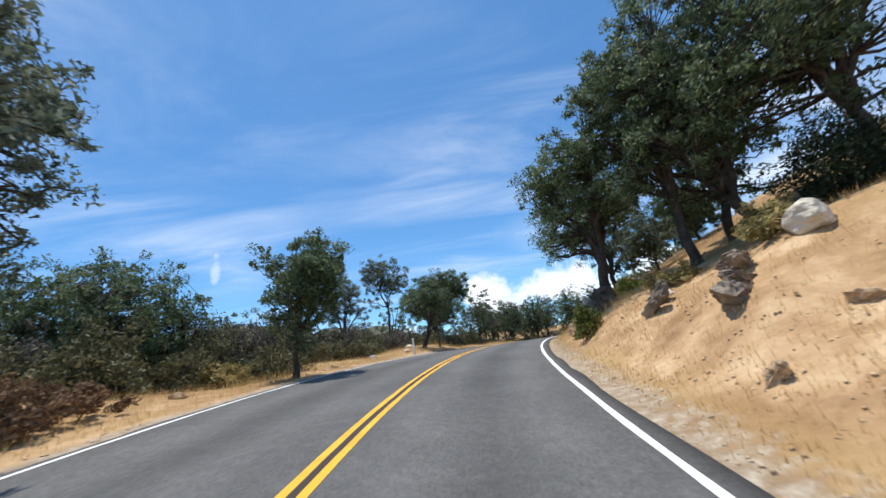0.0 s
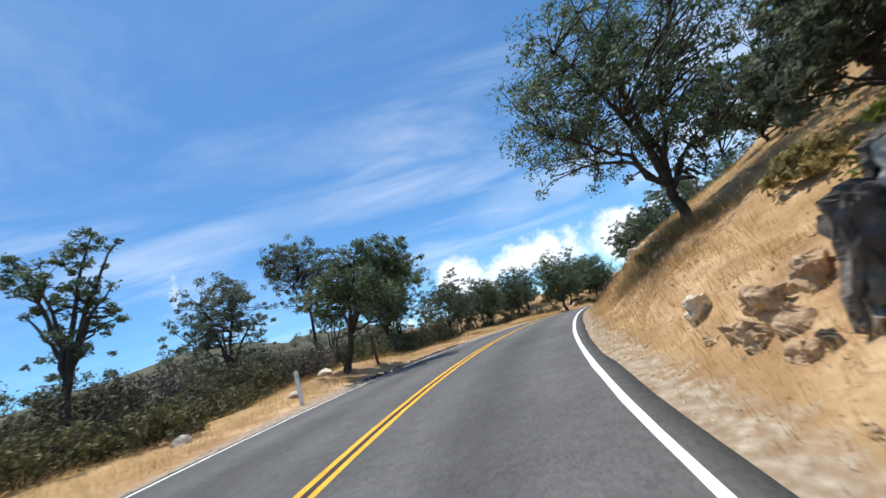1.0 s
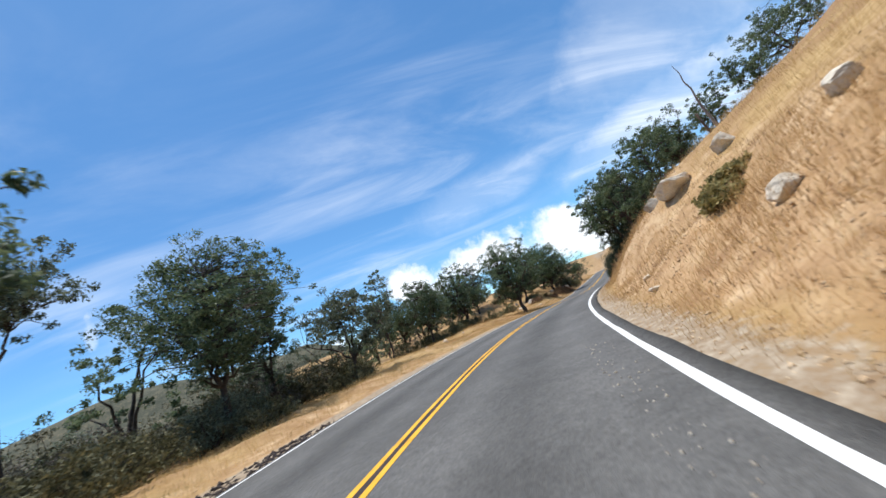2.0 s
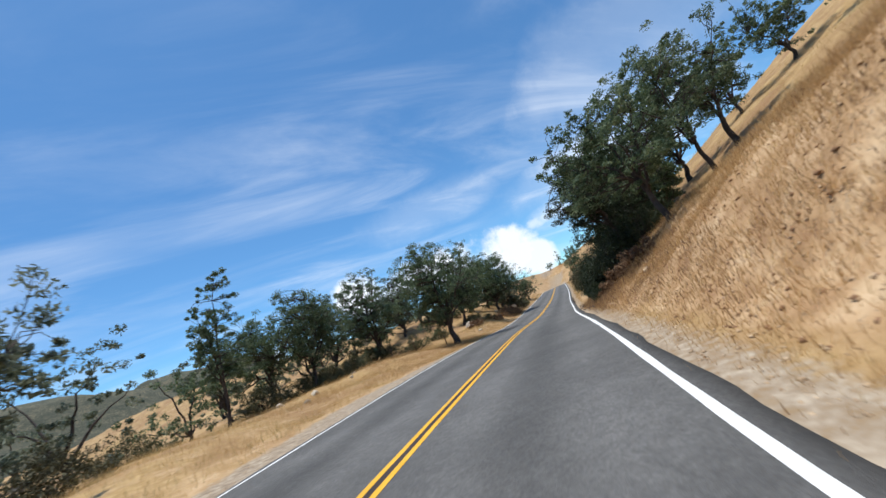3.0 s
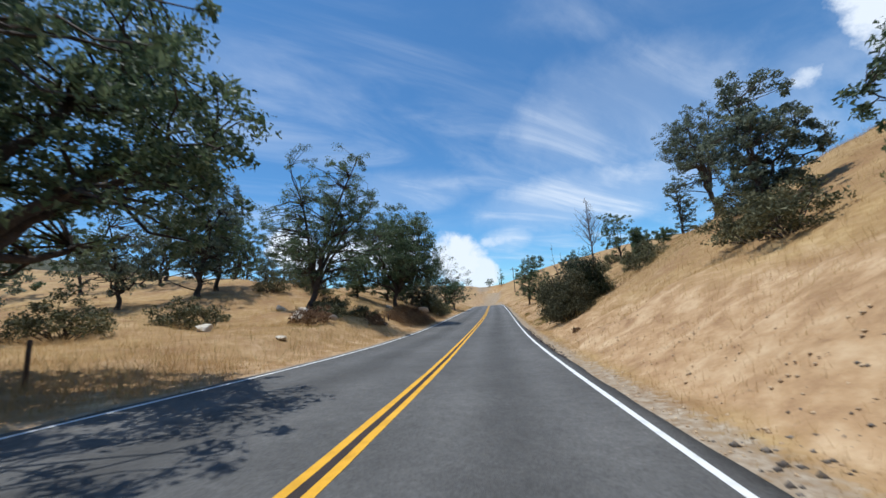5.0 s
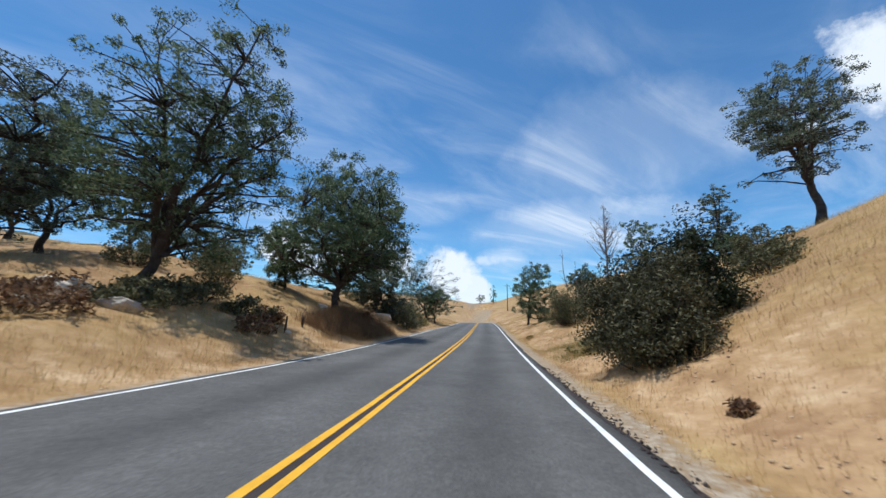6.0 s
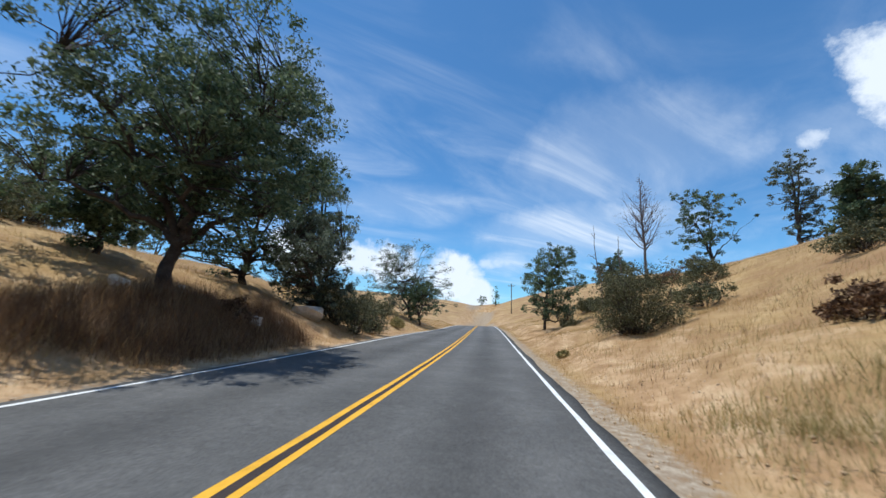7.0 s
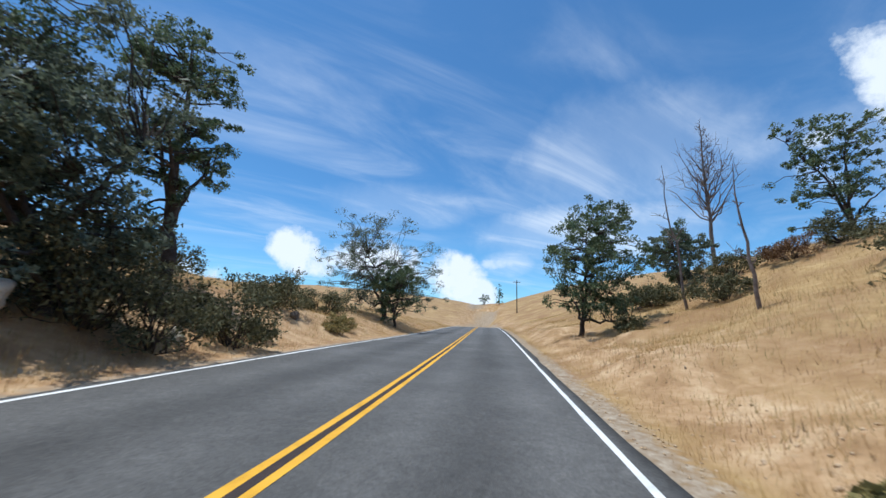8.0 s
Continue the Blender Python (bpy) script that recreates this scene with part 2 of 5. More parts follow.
# ---------------------------------------------------------------- materials
def material(name, colours, scale=6.0, rough=0.85, bump=0.2, bump_scale=None, island=0.0, fine=0.5, through_light=0.0, detail=6, coord="Object"):
    """A rough natural surface: colours mixed by noise at two scales, fine relief, and a shift of tone from piece to piece."""
    m = bpy.data.materials.new(name)
    m.use_nodes = True
    t = m.node_tree
    b = t.nodes["Principled BSDF"]
    co = t.nodes.new("ShaderNodeTexCoord")
    n1, n2 = t.nodes.new("ShaderNodeTexNoise"), t.nodes.new("ShaderNodeTexNoise")
    n1.inputs["Scale"].default_value, n1.inputs["Detail"].default_value, n1.inputs["Roughness"].default_value = scale, detail, 0.6
    n2.inputs["Scale"].default_value, n2.inputs["Detail"].default_value = scale * 9.7, 3
    for n in (n1, n2):
        t.links.new(co.outputs[coord], n.inputs["Vector"])
    mixed = t.nodes.new("ShaderNodeMix")
    mixed.inputs["Factor"].default_value = 0.35 * fine
    t.links.new(n1.outputs["Fac"], mixed.inputs["A"])
    t.links.new(n2.outputs["Fac"], mixed.inputs["B"])
    fac = mixed.outputs["Result"]
    if island:
        g, add = t.nodes.new("ShaderNodeNewGeometry"), t.nodes.new("ShaderNodeMath")
        add.operation = "MULTIPLY_ADD"
        t.links.new(g.outputs["Random Per Island"], add.inputs[0])
        add.inputs[1].default_value = island
        sub = t.nodes.new("ShaderNodeMath")
        sub.operation = "SUBTRACT"
        t.links.new(fac, sub.inputs[0])
        sub.inputs[1].default_value = island / 2
        t.links.new(sub.outputs[0], add.inputs[2])
        fac = add.outputs[0]
    r = t.nodes.new("ShaderNodeValToRGB")
    e = r.color_ramp.elements
    n = len(colours)
    while len(e) < n:
        e.new(0.5)
    for i, c in enumerate(colours):
        e[i].position = 0.28 + 0.44 * i / max(n - 1, 1)
        e[i].color = (*c, 1)
    t.links.new(fac, r.inputs["Fac"])
    t.links.new(r.outputs["Color"], b.inputs["Base Color"])
    b.inputs["Roughness"].default_value = rough
    b.inputs["Specular IOR Level"].default_value = 0.3
    if bump:
        bn, bp = t.nodes.new("ShaderNodeTexNoise"), t.nodes.new("ShaderNodeBump")
        bn.inputs["Scale"].default_value, bn.inputs["Detail"].default_value = bump_scale or scale * 4, 8
        t.links.new(co.outputs[coord], bn.inputs["Vector"])
        bp.inputs["Strength"].default_value, bp.inputs["Distance"].default_value = bump, 0.05
        t.links.new(bn.outputs["Fac"], bp.inputs["Height"])
        t.links.new(bp.outputs["Normal"], b.inputs["Normal"])
    if through_light:
        tr, mx = t.nodes.new("ShaderNodeBsdfTranslucent"), t.nodes.new("ShaderNodeMixShader")
        t.links.new(r.outputs["Color"], tr.inputs["Color"])
        mx.inputs["Fac"].default_value = through_light
        t.links.new(b.outputs[0], mx.inputs[1])
        t.links.new(tr.outputs[0], mx.inputs[2])
        t.links.new(mx.outputs[0], t.nodes["Material Output"].inputs["Surface"])
    return m


M_ASPHALT = material("asphalt", [(0.094, 0.092, 0.089), (0.126, 0.123, 0.118), (0.165, 0.161, 0.154)], 0.7, 0.88, 0.5, 90, detail=9, fine=1.2)


def worn_asphalt(m):
    """Wheel tracks polished lighter, an oil-darkened strip between them, and a fresher dark edge."""
    t = m.node_tree
    b = t.nodes["Principled BSDF"]
    base = b.inputs["Base Color"].links[0].from_socket
    co, blot = t.nodes.new("ShaderNodeTexCoord"), t.nodes.new("ShaderNodeTexNoise")
    blot.inputs["Scale"].default_value, blot.inputs["Detail"].default_value = 0.23, 5
    t.links.new(co.outputs["Object"], blot.inputs["Vector"])
    wear, fresh = t.nodes.new("ShaderNodeAttribute"), t.nodes.new("ShaderNodeAttribute")
    wear.attribute_name, fresh.attribute_name = "wear", "fresh"
    k = t.nodes.new("ShaderNodeMapRange")
    k.inputs["To Min"].default_value, k.inputs["To Max"].default_value = 0.74, 1.16
    t.links.new(wear.outputs["Fac"], k.inputs["Value"])
    q = t.nodes.new("ShaderNodeMapRange")
    q.inputs["From Min"].default_value, q.inputs["From Max"].default_value = 0.3, 0.7
    q.inputs["To Min"].default_value, q.inputs["To Max"].default_value = 0.86, 1.1
    t.links.new(blot.outputs["Fac"], q.inputs["Value"])
    e = t.nodes.new("ShaderNodeMapRange")
    e.inputs["To Min"].default_value, e.inputs["To Max"].default_value = 1.0, 0.62
    t.links.new(fresh.outputs["Fac"], e.inputs["Value"])
    a, c = t.nodes.new("ShaderNodeMath"), t.nodes.new("ShaderNodeMath")
    a.operation = c.operation = "MULTIPLY"
    t.links.new(k.outputs[0], a.inputs[0])
    t.links.new(q.outputs[0], a.inputs[1])
    t.links.new(a.outputs[0], c.inputs[0])
    t.links.new(e.outputs[0], c.inputs[1])
    chips, g, d = t.nodes.new("ShaderNodeTexNoise"), t.nodes.new("ShaderNodeMapRange"), t.nodes.new("ShaderNodeMath")
    chips.inputs["Scale"].default_value, chips.inputs["Detail"].default_value, chips.inputs["Roughness"].default_value = 26.0, 6, 0.8
    t.links.new(co.outputs["Object"], chips.inputs["Vector"])
    g.inputs["From Min"].default_value, g.inputs["From Max"].default_value = 0.32, 0.70
    g.inputs["To Min"].default_value, g.inputs["To Max"].default_value = 0.62, 1.42
    t.links.new(chips.outputs["Fac"], g.inputs["Value"])
    d.operation = "MULTIPLY"
    t.links.new(c.outputs[0], d.inputs[0])
    t.links.new(g.outputs[0], d.inputs[1])
    v = t.nodes.new("ShaderNodeVectorMath")
    v.operation = "SCALE"
    t.links.new(base, v.inputs[0])
    t.links.new(d.outputs[0], v.inputs["Scale"])
    t.links.new(v.outputs[0], b.inputs["Base Color"])


worn_asphalt(M_ASPHALT)
M_WHITE = material("white_road_paint", [(0.55, 0.55, 0.53), (0.78, 0.78, 0.76), (0.82, 0.82, 0.8)], 3.0, 0.7, 0.2, 90)
M_YELLOW = material("yellow_road_paint", [(0.57, 0.29, 0.02), (0.77, 0.405, 0.028), (0.83, 0.465, 0.045)], 3.0, 0.7, 0.2, 90)
M_SEAL = material("dark_tar", [(0.03, 0.023, 0.021), (0.06, 0.042, 0.037)], 3.0, 0.8, 0.2, 60)
M_GRASS = material("dry_grass", [(0.34, 0.212, 0.085), (0.52, 0.358, 0.152), (0.67, 0.51, 0.255)], 0.35, 0.9, 0.0, island=0.3, through_light=0.5)
M_SEDGE = material("grey_green_grass", [(0.17, 0.155, 0.06), (0.33, 0.275, 0.11), (0.50, 0.39, 0.18)], 0.5, 0.9, 0.0, island=0.4, through_light=0.3)
M_RUSTY = material("rusty_dry_weeds", [(0.10, 0.056, 0.034), (0.20, 0.118, 0.066), (0.34, 0.22, 0.125)], 0.5, 0.9, 0.0, island=0.5, through_light=0.2)
M_LEAF = material("oak_leaves", [(0.056, 0.088, 0.044), (0.118, 0.168, 0.084), (0.205, 0.258, 0.142)], 0.5, 0.6, 0.0, island=0.5, through_light=0.34)
# evergreen leaves, with backlit shade put into the colour as extra darkness
M_LEAF_DARK = material("evergreen_leaves_with_shade", [(0.011, 0.019, 0.008), (0.027, 0.041, 0.015), (0.062, 0.082, 0.031)], 0.5, 0.6, 0.0, island=0.5, through_light=0.08)
M_LEAF_GREY = material("grey_oak_leaves", [(0.066, 0.088, 0.060), (0.136, 0.168, 0.114), (0.225, 0.262, 0.182)], 0.5, 0.65, 0.0, island=0.5, through_light=0.34)
M_LEAF_BRIGHT = material("fresh_leaves", [(0.05, 0.07, 0.012), (0.11, 0.14, 0.025), (0.20, 0.22, 0.05)], 0.5, 0.6, 0.0, island=0.5, through_light=0.3)
M_WEED = material("brown_dry_weeds", [(0.31, 0.175, 0.075), (0.46, 0.29, 0.13), (0.60, 0.425, 0.21)], 0.5, 0.9, 0.0, island=0.4, through_light=0.55)
M_BRUSH = material("chaparral_leaves", [(0.060, 0.062, 0.030), (0.125, 0.125, 0.062), (0.22, 0.205, 0.105)], 0.6, 0.75, 0.0, island=0.5, through_light=0.2)
M_OLIVE = material("olive_scrub_leaves", [(0.038, 0.040, 0.018), (0.085, 0.082, 0.040), (0.165, 0.15, 0.08)], 0.8, 0.7, 0.0, island=0.5, through_light=0.15)
M_TWIG = material("grey_bare_brush", [(0.075, 0.068, 0.058), (0.145, 0.13, 0.108), (0.24, 0.215, 0.18)], 0.6, 0.85, 0.0, island=0.5, through_light=0.1)
M_BARK = material("oak_bark", [(0.035, 0.026, 0.02), (0.07, 0.055, 0.045), (0.13, 0.11, 0.095)], 3.0, 0.95, 0.8, 14)
M_DEAD = material("bleached_dead_wood", [(0.10, 0.075, 0.065), (0.2, 0.16, 0.14), (0.32, 0.28, 0.25)], 3.0, 0.95, 0.5, 14)
M_ROCK = material("granite", [(0.22, 0.18, 0.14), (0.42, 0.37, 0.30), (0.62, 0.57, 0.49)], 1.6, 0.9, 0.9, 7, detail=9)
M_PALE = material("pale_granite", [(0.44, 0.37, 0.285), (0.65, 0.575, 0.465), (0.78, 0.715, 0.61)], 2.6, 0.9, 0.8, 9, detail=9, fine=1.2)
M_RUST_ROCK = material("rusty_rock", [(0.26, 0.165, 0.095), (0.50, 0.355, 0.22), (0.70, 0.55, 0.38)], 2.4, 0.95, 1.0, 9, detail=9)
# rock with shade put into its colour, for faces turned from the sun
M_DARK_ROCK = material("shade_darkened_rock", [(0.045, 0.036, 0.03), (0.13, 0.108, 0.09), (0.30, 0.26, 0.22)], 2.4, 0.95, 1.0, 9, detail=9)
M_SOIL = material("rusty_clods", [(0.15, 0.075, 0.04), (0.27, 0.15, 0.08), (0.42, 0.26, 0.15)], 3.0, 0.95, 0.6, 20)
M_BROWN_ROCK = material("brown_weathered_rock", [(0.10, 0.078, 0.06), (0.22, 0.175, 0.135), (0.40, 0.33, 0.26)], 2.4, 0.95, 1.0, 9, detail=9)
M_POST = material("weathered_fence_wood", [(0.05, 0.035, 0.025), (0.1, 0.07, 0.05), (0.17, 0.13, 0.1)], 5.0, 0.95, 0.6, 30)
M_MARKER = material("white_marker_plastic", [(0.78, 0.78, 0.76), (0.86, 0.86, 0.85)], 4.0, 0.5, 0.05)
M_REFLECT = material("marker_reflector", [(0.6, 0.5, 0.2), (0.75, 0.65, 0.35)], 8.0, 0.3, 0.0)
M_FAR_HILL = material("distant_scrub_hill", [(0.032, 0.04, 0.028), (0.08, 0.082, 0.056), (0.25, 0.20, 0.122)], 0.06, 0.95, 0.4, 0.2, fine=1.5)


def ground_material():
    """Dry grass, bare orange soil and grey gravel, by the two masks kept with the ground's mesh."""
    m = material("dry_hillside", [(0.24, 0.135, 0.052), (0.40, 0.262, 0.112), (0.58, 0.42, 0.205)], 0.34, 0.95, 0.7, 5.0, detail=10, fine=1.3)
    t = m.node_tree
    b = t.nodes["Principled BSDF"]
    grass = b.inputs["Base Color"].links[0].from_socket
    co = t.nodes.new("ShaderNodeTexCoord")

    def patchy(name, cols, scale, width, base):
        a, n, r = t.nodes.new("ShaderNodeAttribute"), t.nodes.new("ShaderNodeTexNoise"), t.nodes.new("ShaderNodeValToRGB")
        a.attribute_name = name
        n.inputs["Scale"].default_value, n.inputs["Detail"].default_value, n.inputs["Roughness"].default_value = scale, 10, 0.65
        t.links.new(co.outputs["Object"], n.inputs["Vector"])
        e = r.color_ramp.elements
        e.new(0.5)
        for i, c in enumerate(cols):
            e[i].position, e[i].color = 0.3 + 0.2 * i, (*c, 1)
        t.links.new(n.outputs["Fac"], r.inputs["Fac"])
        s, k = t.nodes.new("ShaderNodeMath"), t.nodes.new("ShaderNodeMapRange")
        s.operation = "ADD"
        t.links.new(a.outputs["Fac"], s.inputs[0])
        t.links.new(n.outputs["Fac"], s.inputs[1])
        k.inputs["From Min"].default_value, k.inputs["From Max"].default_value = 1.0 - width, 1.0 + width
        t.links.new(s.outputs[0], k.inputs["Value"])
        x = t.nodes.new("ShaderNodeMix")
        x.data_type = "RGBA"
        t.links.new(k.outputs[0], x.inputs["Factor"])
        t.links.new(base, x.inputs["A"])
        t.links.new(r.outputs["Color"], x.inputs["B"])
        return x.outputs["Result"]

    rust, span = t.nodes.new("ShaderNodeTexNoise"), t.nodes.new("ShaderNodeMapRange")
    rust.inputs["Scale"].default_value, rust.inputs["Detail"].default_value, rust.inputs["Roughness"].default_value = 0.22, 9, 0.66
    t.links.new(co.outputs["Object"], rust.inputs["Vector"])
    span.inputs["From Min"].default_value, span.inputs["From Max"].default_value = 0.40, 0.62
    span.inputs["To Max"].default_value = 0.85
    t.links.new(rust.outputs["Fac"], span.inputs["Value"])
    both = t.nodes.new("ShaderNodeMix")
    both.data_type = "RGBA"
    t.links.new(span.outputs[0], both.inputs["Factor"])
    t.links.new(grass, both.inputs["A"])
    both.inputs["B"].default_value = (0.275, 0.155, 0.072, 1)
    grass = both.outputs["Result"]
    c = patchy("soil", [(0.24, 0.128, 0.062), (0.44, 0.28, 0.145), (0.61, 0.44, 0.265)], 1.1, 0.2, grass)
    c = patchy("gravel", [(0.18, 0.128, 0.084), (0.32, 0.248, 0.172), (0.48, 0.40, 0.30)], 6.0, 0.16, c)
    t.links.new(c, b.inputs["Base Color"])
    return m


M_GROUND = ground_material()

# ---------------------------------------------------------------- helpers
def fast_mesh(name, verts, faces):
    """A mesh from an array of places and an array of faces that all have the same number of corners."""
    verts, faces = np.asarray(verts, np.float32), np.asarray(faces, np.int32)
    me = bpy.data.meshes.new(name)
    me.vertices.add(len(verts))
    me.vertices.foreach_set("co", verts.ravel())
    k = faces.shape[1]
    me.loops.add(faces.size)
    me.loops.foreach_set("vertex_index", faces.ravel())
    me.polygons.add(len(faces))
    me.polygons.foreach_set("loop_start", np.arange(0, faces.size, k, dtype=np.int32))
    me.polygons.foreach_set("loop_total", np.full(len(faces), k, np.int32))
    me.update(calc_edges=True)
    return me


def smooth(me):
    me.polygons.foreach_set("use_smooth", np.ones(len(me.polygons), bool))
    return me


def piece(name, me, mat, parent=None, label=""):
    ob = new(name, me)
    if mat and not me.materials:
        me.materials.append(mat)
    if parent:
        ob.parent = parent
    return tagged(ob, label)


def part(name, bm, mat, parent=None, label=""):
    me = bpy.data.meshes.new(name)
    bm.to_mesh(me)
    bm.free()
    return piece(name, me, mat, parent, label)


def root(name, place, label, category, group="", turn=0.0):
    ob = new(name)
    ob.location, ob.rotation_euler = place, (0, 0, turn)
    ob.empty_display_size = 0.3
    return tagged(ob, label, category, group)


def tube(points, radii, sides=7):
    """A tapered tube along a line: its corners and four-sided faces."""
    p, r = np.asarray(points, float), np.asarray(radii, float)
    d = np.gradient(p, axis=0)
    d /= np.linalg.norm(d, axis=1)[:, None] + 1e-9
    a = np.cross(d, np.where(abs(d[:, :1]) > 0.8, [[0, 1.0, 0]], [[1.0, 0, 0]]))
    a /= np.linalg.norm(a, axis=1)[:, None] + 1e-9
    b = np.cross(d, a)
    w = np.arange(sides) * 2 * np.pi / sides
    ring = p[:, None] + r[:, None, None] * (np.cos(w)[None, :, None] * a[:, None] + np.sin(w)[None, :, None] * b[:, None])
    i, j = np.meshgrid(np.arange(len(p) - 1), np.arange(sides), indexing="ij")
    k = (j + 1) % sides
    f = np.stack([i * sides + j, i * sides + k, (i + 1) * sides + k, (i + 1) * sides + j], -1).reshape(-1, 4)
    return ring.reshape(-1, 3), f


def joined(pieces):
    v, f, n = [], [], 0
    for a, b in pieces:
        v.append(a)
        f.append(b + n)
        n += len(a)
    return np.concatenate(v), np.concatenate(f)


def leaf_cards(rng, centres, spread, count, size, droop=0.25):
    """Small folded leaf clumps, scattered round the centres."""
    n = len(centres) * count
    o = rng.normal(0, 1, (n, 3))
    o *= (rng.uniform(0, 1, n) ** 0.42 / np.linalg.norm(o, axis=1))[:, None]
    c = np.repeat(centres, count, 0) + o * np.repeat(spread, count)[:, None] * [1, 1, 0.72]
    d = rng.normal(0, 1, (n, 3))
    d[:, 2] -= droop
    d /= np.linalg.norm(d, axis=1)[:, None]
    e = rng.normal(0, 1, (n, 3))
    e -= (e * d).sum(1)[:, None] * d
    e /= np.linalg.norm(e, axis=1)[:, None]
    l = size * rng.uniform(0.6, 1.5, n)[:, None]
    w = l * rng.uniform(0.32, 0.6, n)[:, None]
    v = np.stack([c - d * l * 0.5 - e * w * 0.55, c - d * l * 0.4 + e * w * 0.55, c + d * l * 0.6], 1).reshape(-1, 3)
    return v, np.arange(3 * n).reshape(-1, 3)


# ---------------------------------------------------------------- ground and road
def bare(s, u):
    """How bare the cut bank is, from 0 to 1."""
    cut = np.interp(s, [-40, 0, 10, 22, 32, 45, 56, 72, 84, 92, 100, 300], [0.5, 0.62, 0.6, 0.56, 0.6, 0.62, 0.72, 0.75, 0.75, 0.5, 0.52, 0.2])
    return cut * np.clip((u - 4.2) / 0.7, 0, 1) * np.clip((10.5 - u) / 5.0, 0, 1)


def shoulder(s):
    """How far the gravel reaches from the centre line on the outer side of the bend."""
    return np.interp(s, [0, 18, 24, 36, 48, 56, 63, 70], [5.0, 5.0, 5.6, 5.6, 5.4, 6.4, 5.8, 4.8])


def build_ground():
    def axis(lo, hi, step, far):
        mid = np.arange(lo, hi, step)
        grow, edge = [], step
        while sum(grow) < far:
            edge *= 1.13
            grow.append(edge)
        g = np.cumsum(grow)
        return np.r_[lo - g[::-1], mid, mid[-1] + g]

    xs, ys = axis(-26, 92, 0.5, 1900), axis(-10, 150, 0.56, 1900)
    x, y = np.meshgrid(xs, ys)
    x, y = x.ravel(), y.ravel()
    z = ground(x, y)
    s, u = along(x, y)
    under = (u > EDGE_L + 0.15) & (u < EDGE_R - 0.15) & (s < 600)
    z = np.where(under, np.interp(s, REACH, ROAD_Z) - u * np.tan(np.interp(s, REACH, ROAD_B)) - 0.045, z)
    w = len(xs)
    i, j = np.meshgrid(np.arange(len(ys) - 1), np.arange(w - 1), indexing="ij")
    a = (i * w + j).ravel()
    me = smooth(fast_mesh("ground", np.stack([x, y, z], 1), np.stack([a, a + 1, a + w + 1, a + w], 1)))
    soil = bare(s, u) + (0.12 + np.interp(s, [100, 113, 135, 150], [0, 0.3, 0.3, 0]) * np.clip((11 + u) / 3, 0, 1) + 0.2 * np.clip((8 + u) / 2, 0, 1)) * (u < 0) + 0.2
    gravel = np.where(u > 0, np.clip((4.55 - u) / 0.5, 0, 1), np.clip((shoulder(s) + u) / 0.4, 0, 1) * 1.15) * 0.66
    for name, v in (("soil", soil), ("gravel", gravel)):
        me.attributes.new(name, "FLOAT", "POINT").data.foreach_set("value", v.astype(np.float32))
    ob = piece("ground", me, M_GROUND)
    tagged(ob, "dry golden grass hillside with bare soil and gravel verges", "ground", kind="structure")
    return ob


def strip(s0, s1, u0, u1, up, step=0.5, ragged=0.0, seed=1, thick=0.0, cols=1):
    """A band that follows the road from s0 to s1, between the offsets u0 and u1."""
    s = np.arange(s0, s1 + 1e-6, step)
    us = np.linspace(u0, u1, cols + 1)
    rows = []
    for n, uu in enumerate(us):
        wob = ragged * lattice(s / 0.9, np.full(len(s), uu), seed + n) if n in (0, cols) else 0
        rows.append(on_road(s, uu + wob, up))
    v = np.stack(rows, 1)
    k = cols + 1
    i, j = np.meshgrid(np.arange(len(s) - 1), np.arange(cols), indexing="ij")
    a = (i * k + j).ravel()
    f = np.stack([a, a + 1, a + k + 1, a + k], 1)
    v = v.reshape(-1, 3)
    if thick:
        n = len(v)
        low = v - [0, 0, thick]
        e = np.arange(len(s) - 1) * k
        side_l = np.stack([e, e + k, e + k + n, e + n], 1)
        side_r = np.stack([e + cols + n, e + cols + k + n, e + cols + k, e + cols], 1)
        v, f = np.r_[v, low], np.r_[f, side_l, side_r]
    return v, f


def road_mesh():
    v, f = strip(-14, 420, EDGE_L, EDGE_R, 0.0, 0.5, 0.06, 3, 0.14, 30)
    me = fast_mesh("road", v, f)
    s, u = along(v[:, 0], v[:, 1])
    track = 0.5 - 0.5 * (np.exp(-((u - 1.72) / 0.42) ** 2) + np.exp(-((u + 2.05) / 0.45) ** 2))
    track += 0.32 * (np.exp(-((u - 0.85) / 0.3) ** 2) + np.exp(-((u - 2.6) / 0.3) ** 2) + np.exp(-((u + 1.1) / 0.35) ** 2) + np.exp(-((u + 3.0) / 0.35) ** 2))
    fresh = np.clip((u - 3.42) / 0.06, 0, 1)
    for name, val in (("wear", track), ("fresh", fresh)):
        me.attributes.new(name, "FLOAT", "POINT").data.foreach_set("value", val.astype(np.float32))
    return me


road = piece("road", road_mesh(), M_ASPHALT)
tagged(road, "dark grey two-lane asphalt road, worn, with painted lines", "road", kind="structure")
ground_ob = build_ground()
for side in (-1, 1):
    piece("centre_line", fast_mesh("centre_line", *strip(-14, 420, side * 0.105 - 0.052, side * 0.105 + 0.052, 0.004, 0.5, 0.008, 20 + side)), M_YELLOW, road, "solid yellow centre line")
piece("edge_line", fast_mesh("edge_line", *strip(-14, 420, LANE_R - 0.05, LANE_R + 0.05, 0.004, 0.5, 0.012, 31)), M_WHITE, road, "solid white edge line")
piece("edge_line", fast_mesh("edge_line", *strip(-14, 420, -LANE_L - 0.05, -LANE_L + 0.05, 0.004, 0.5, 0.012, 41)), M_WHITE, road, "solid white edge line")
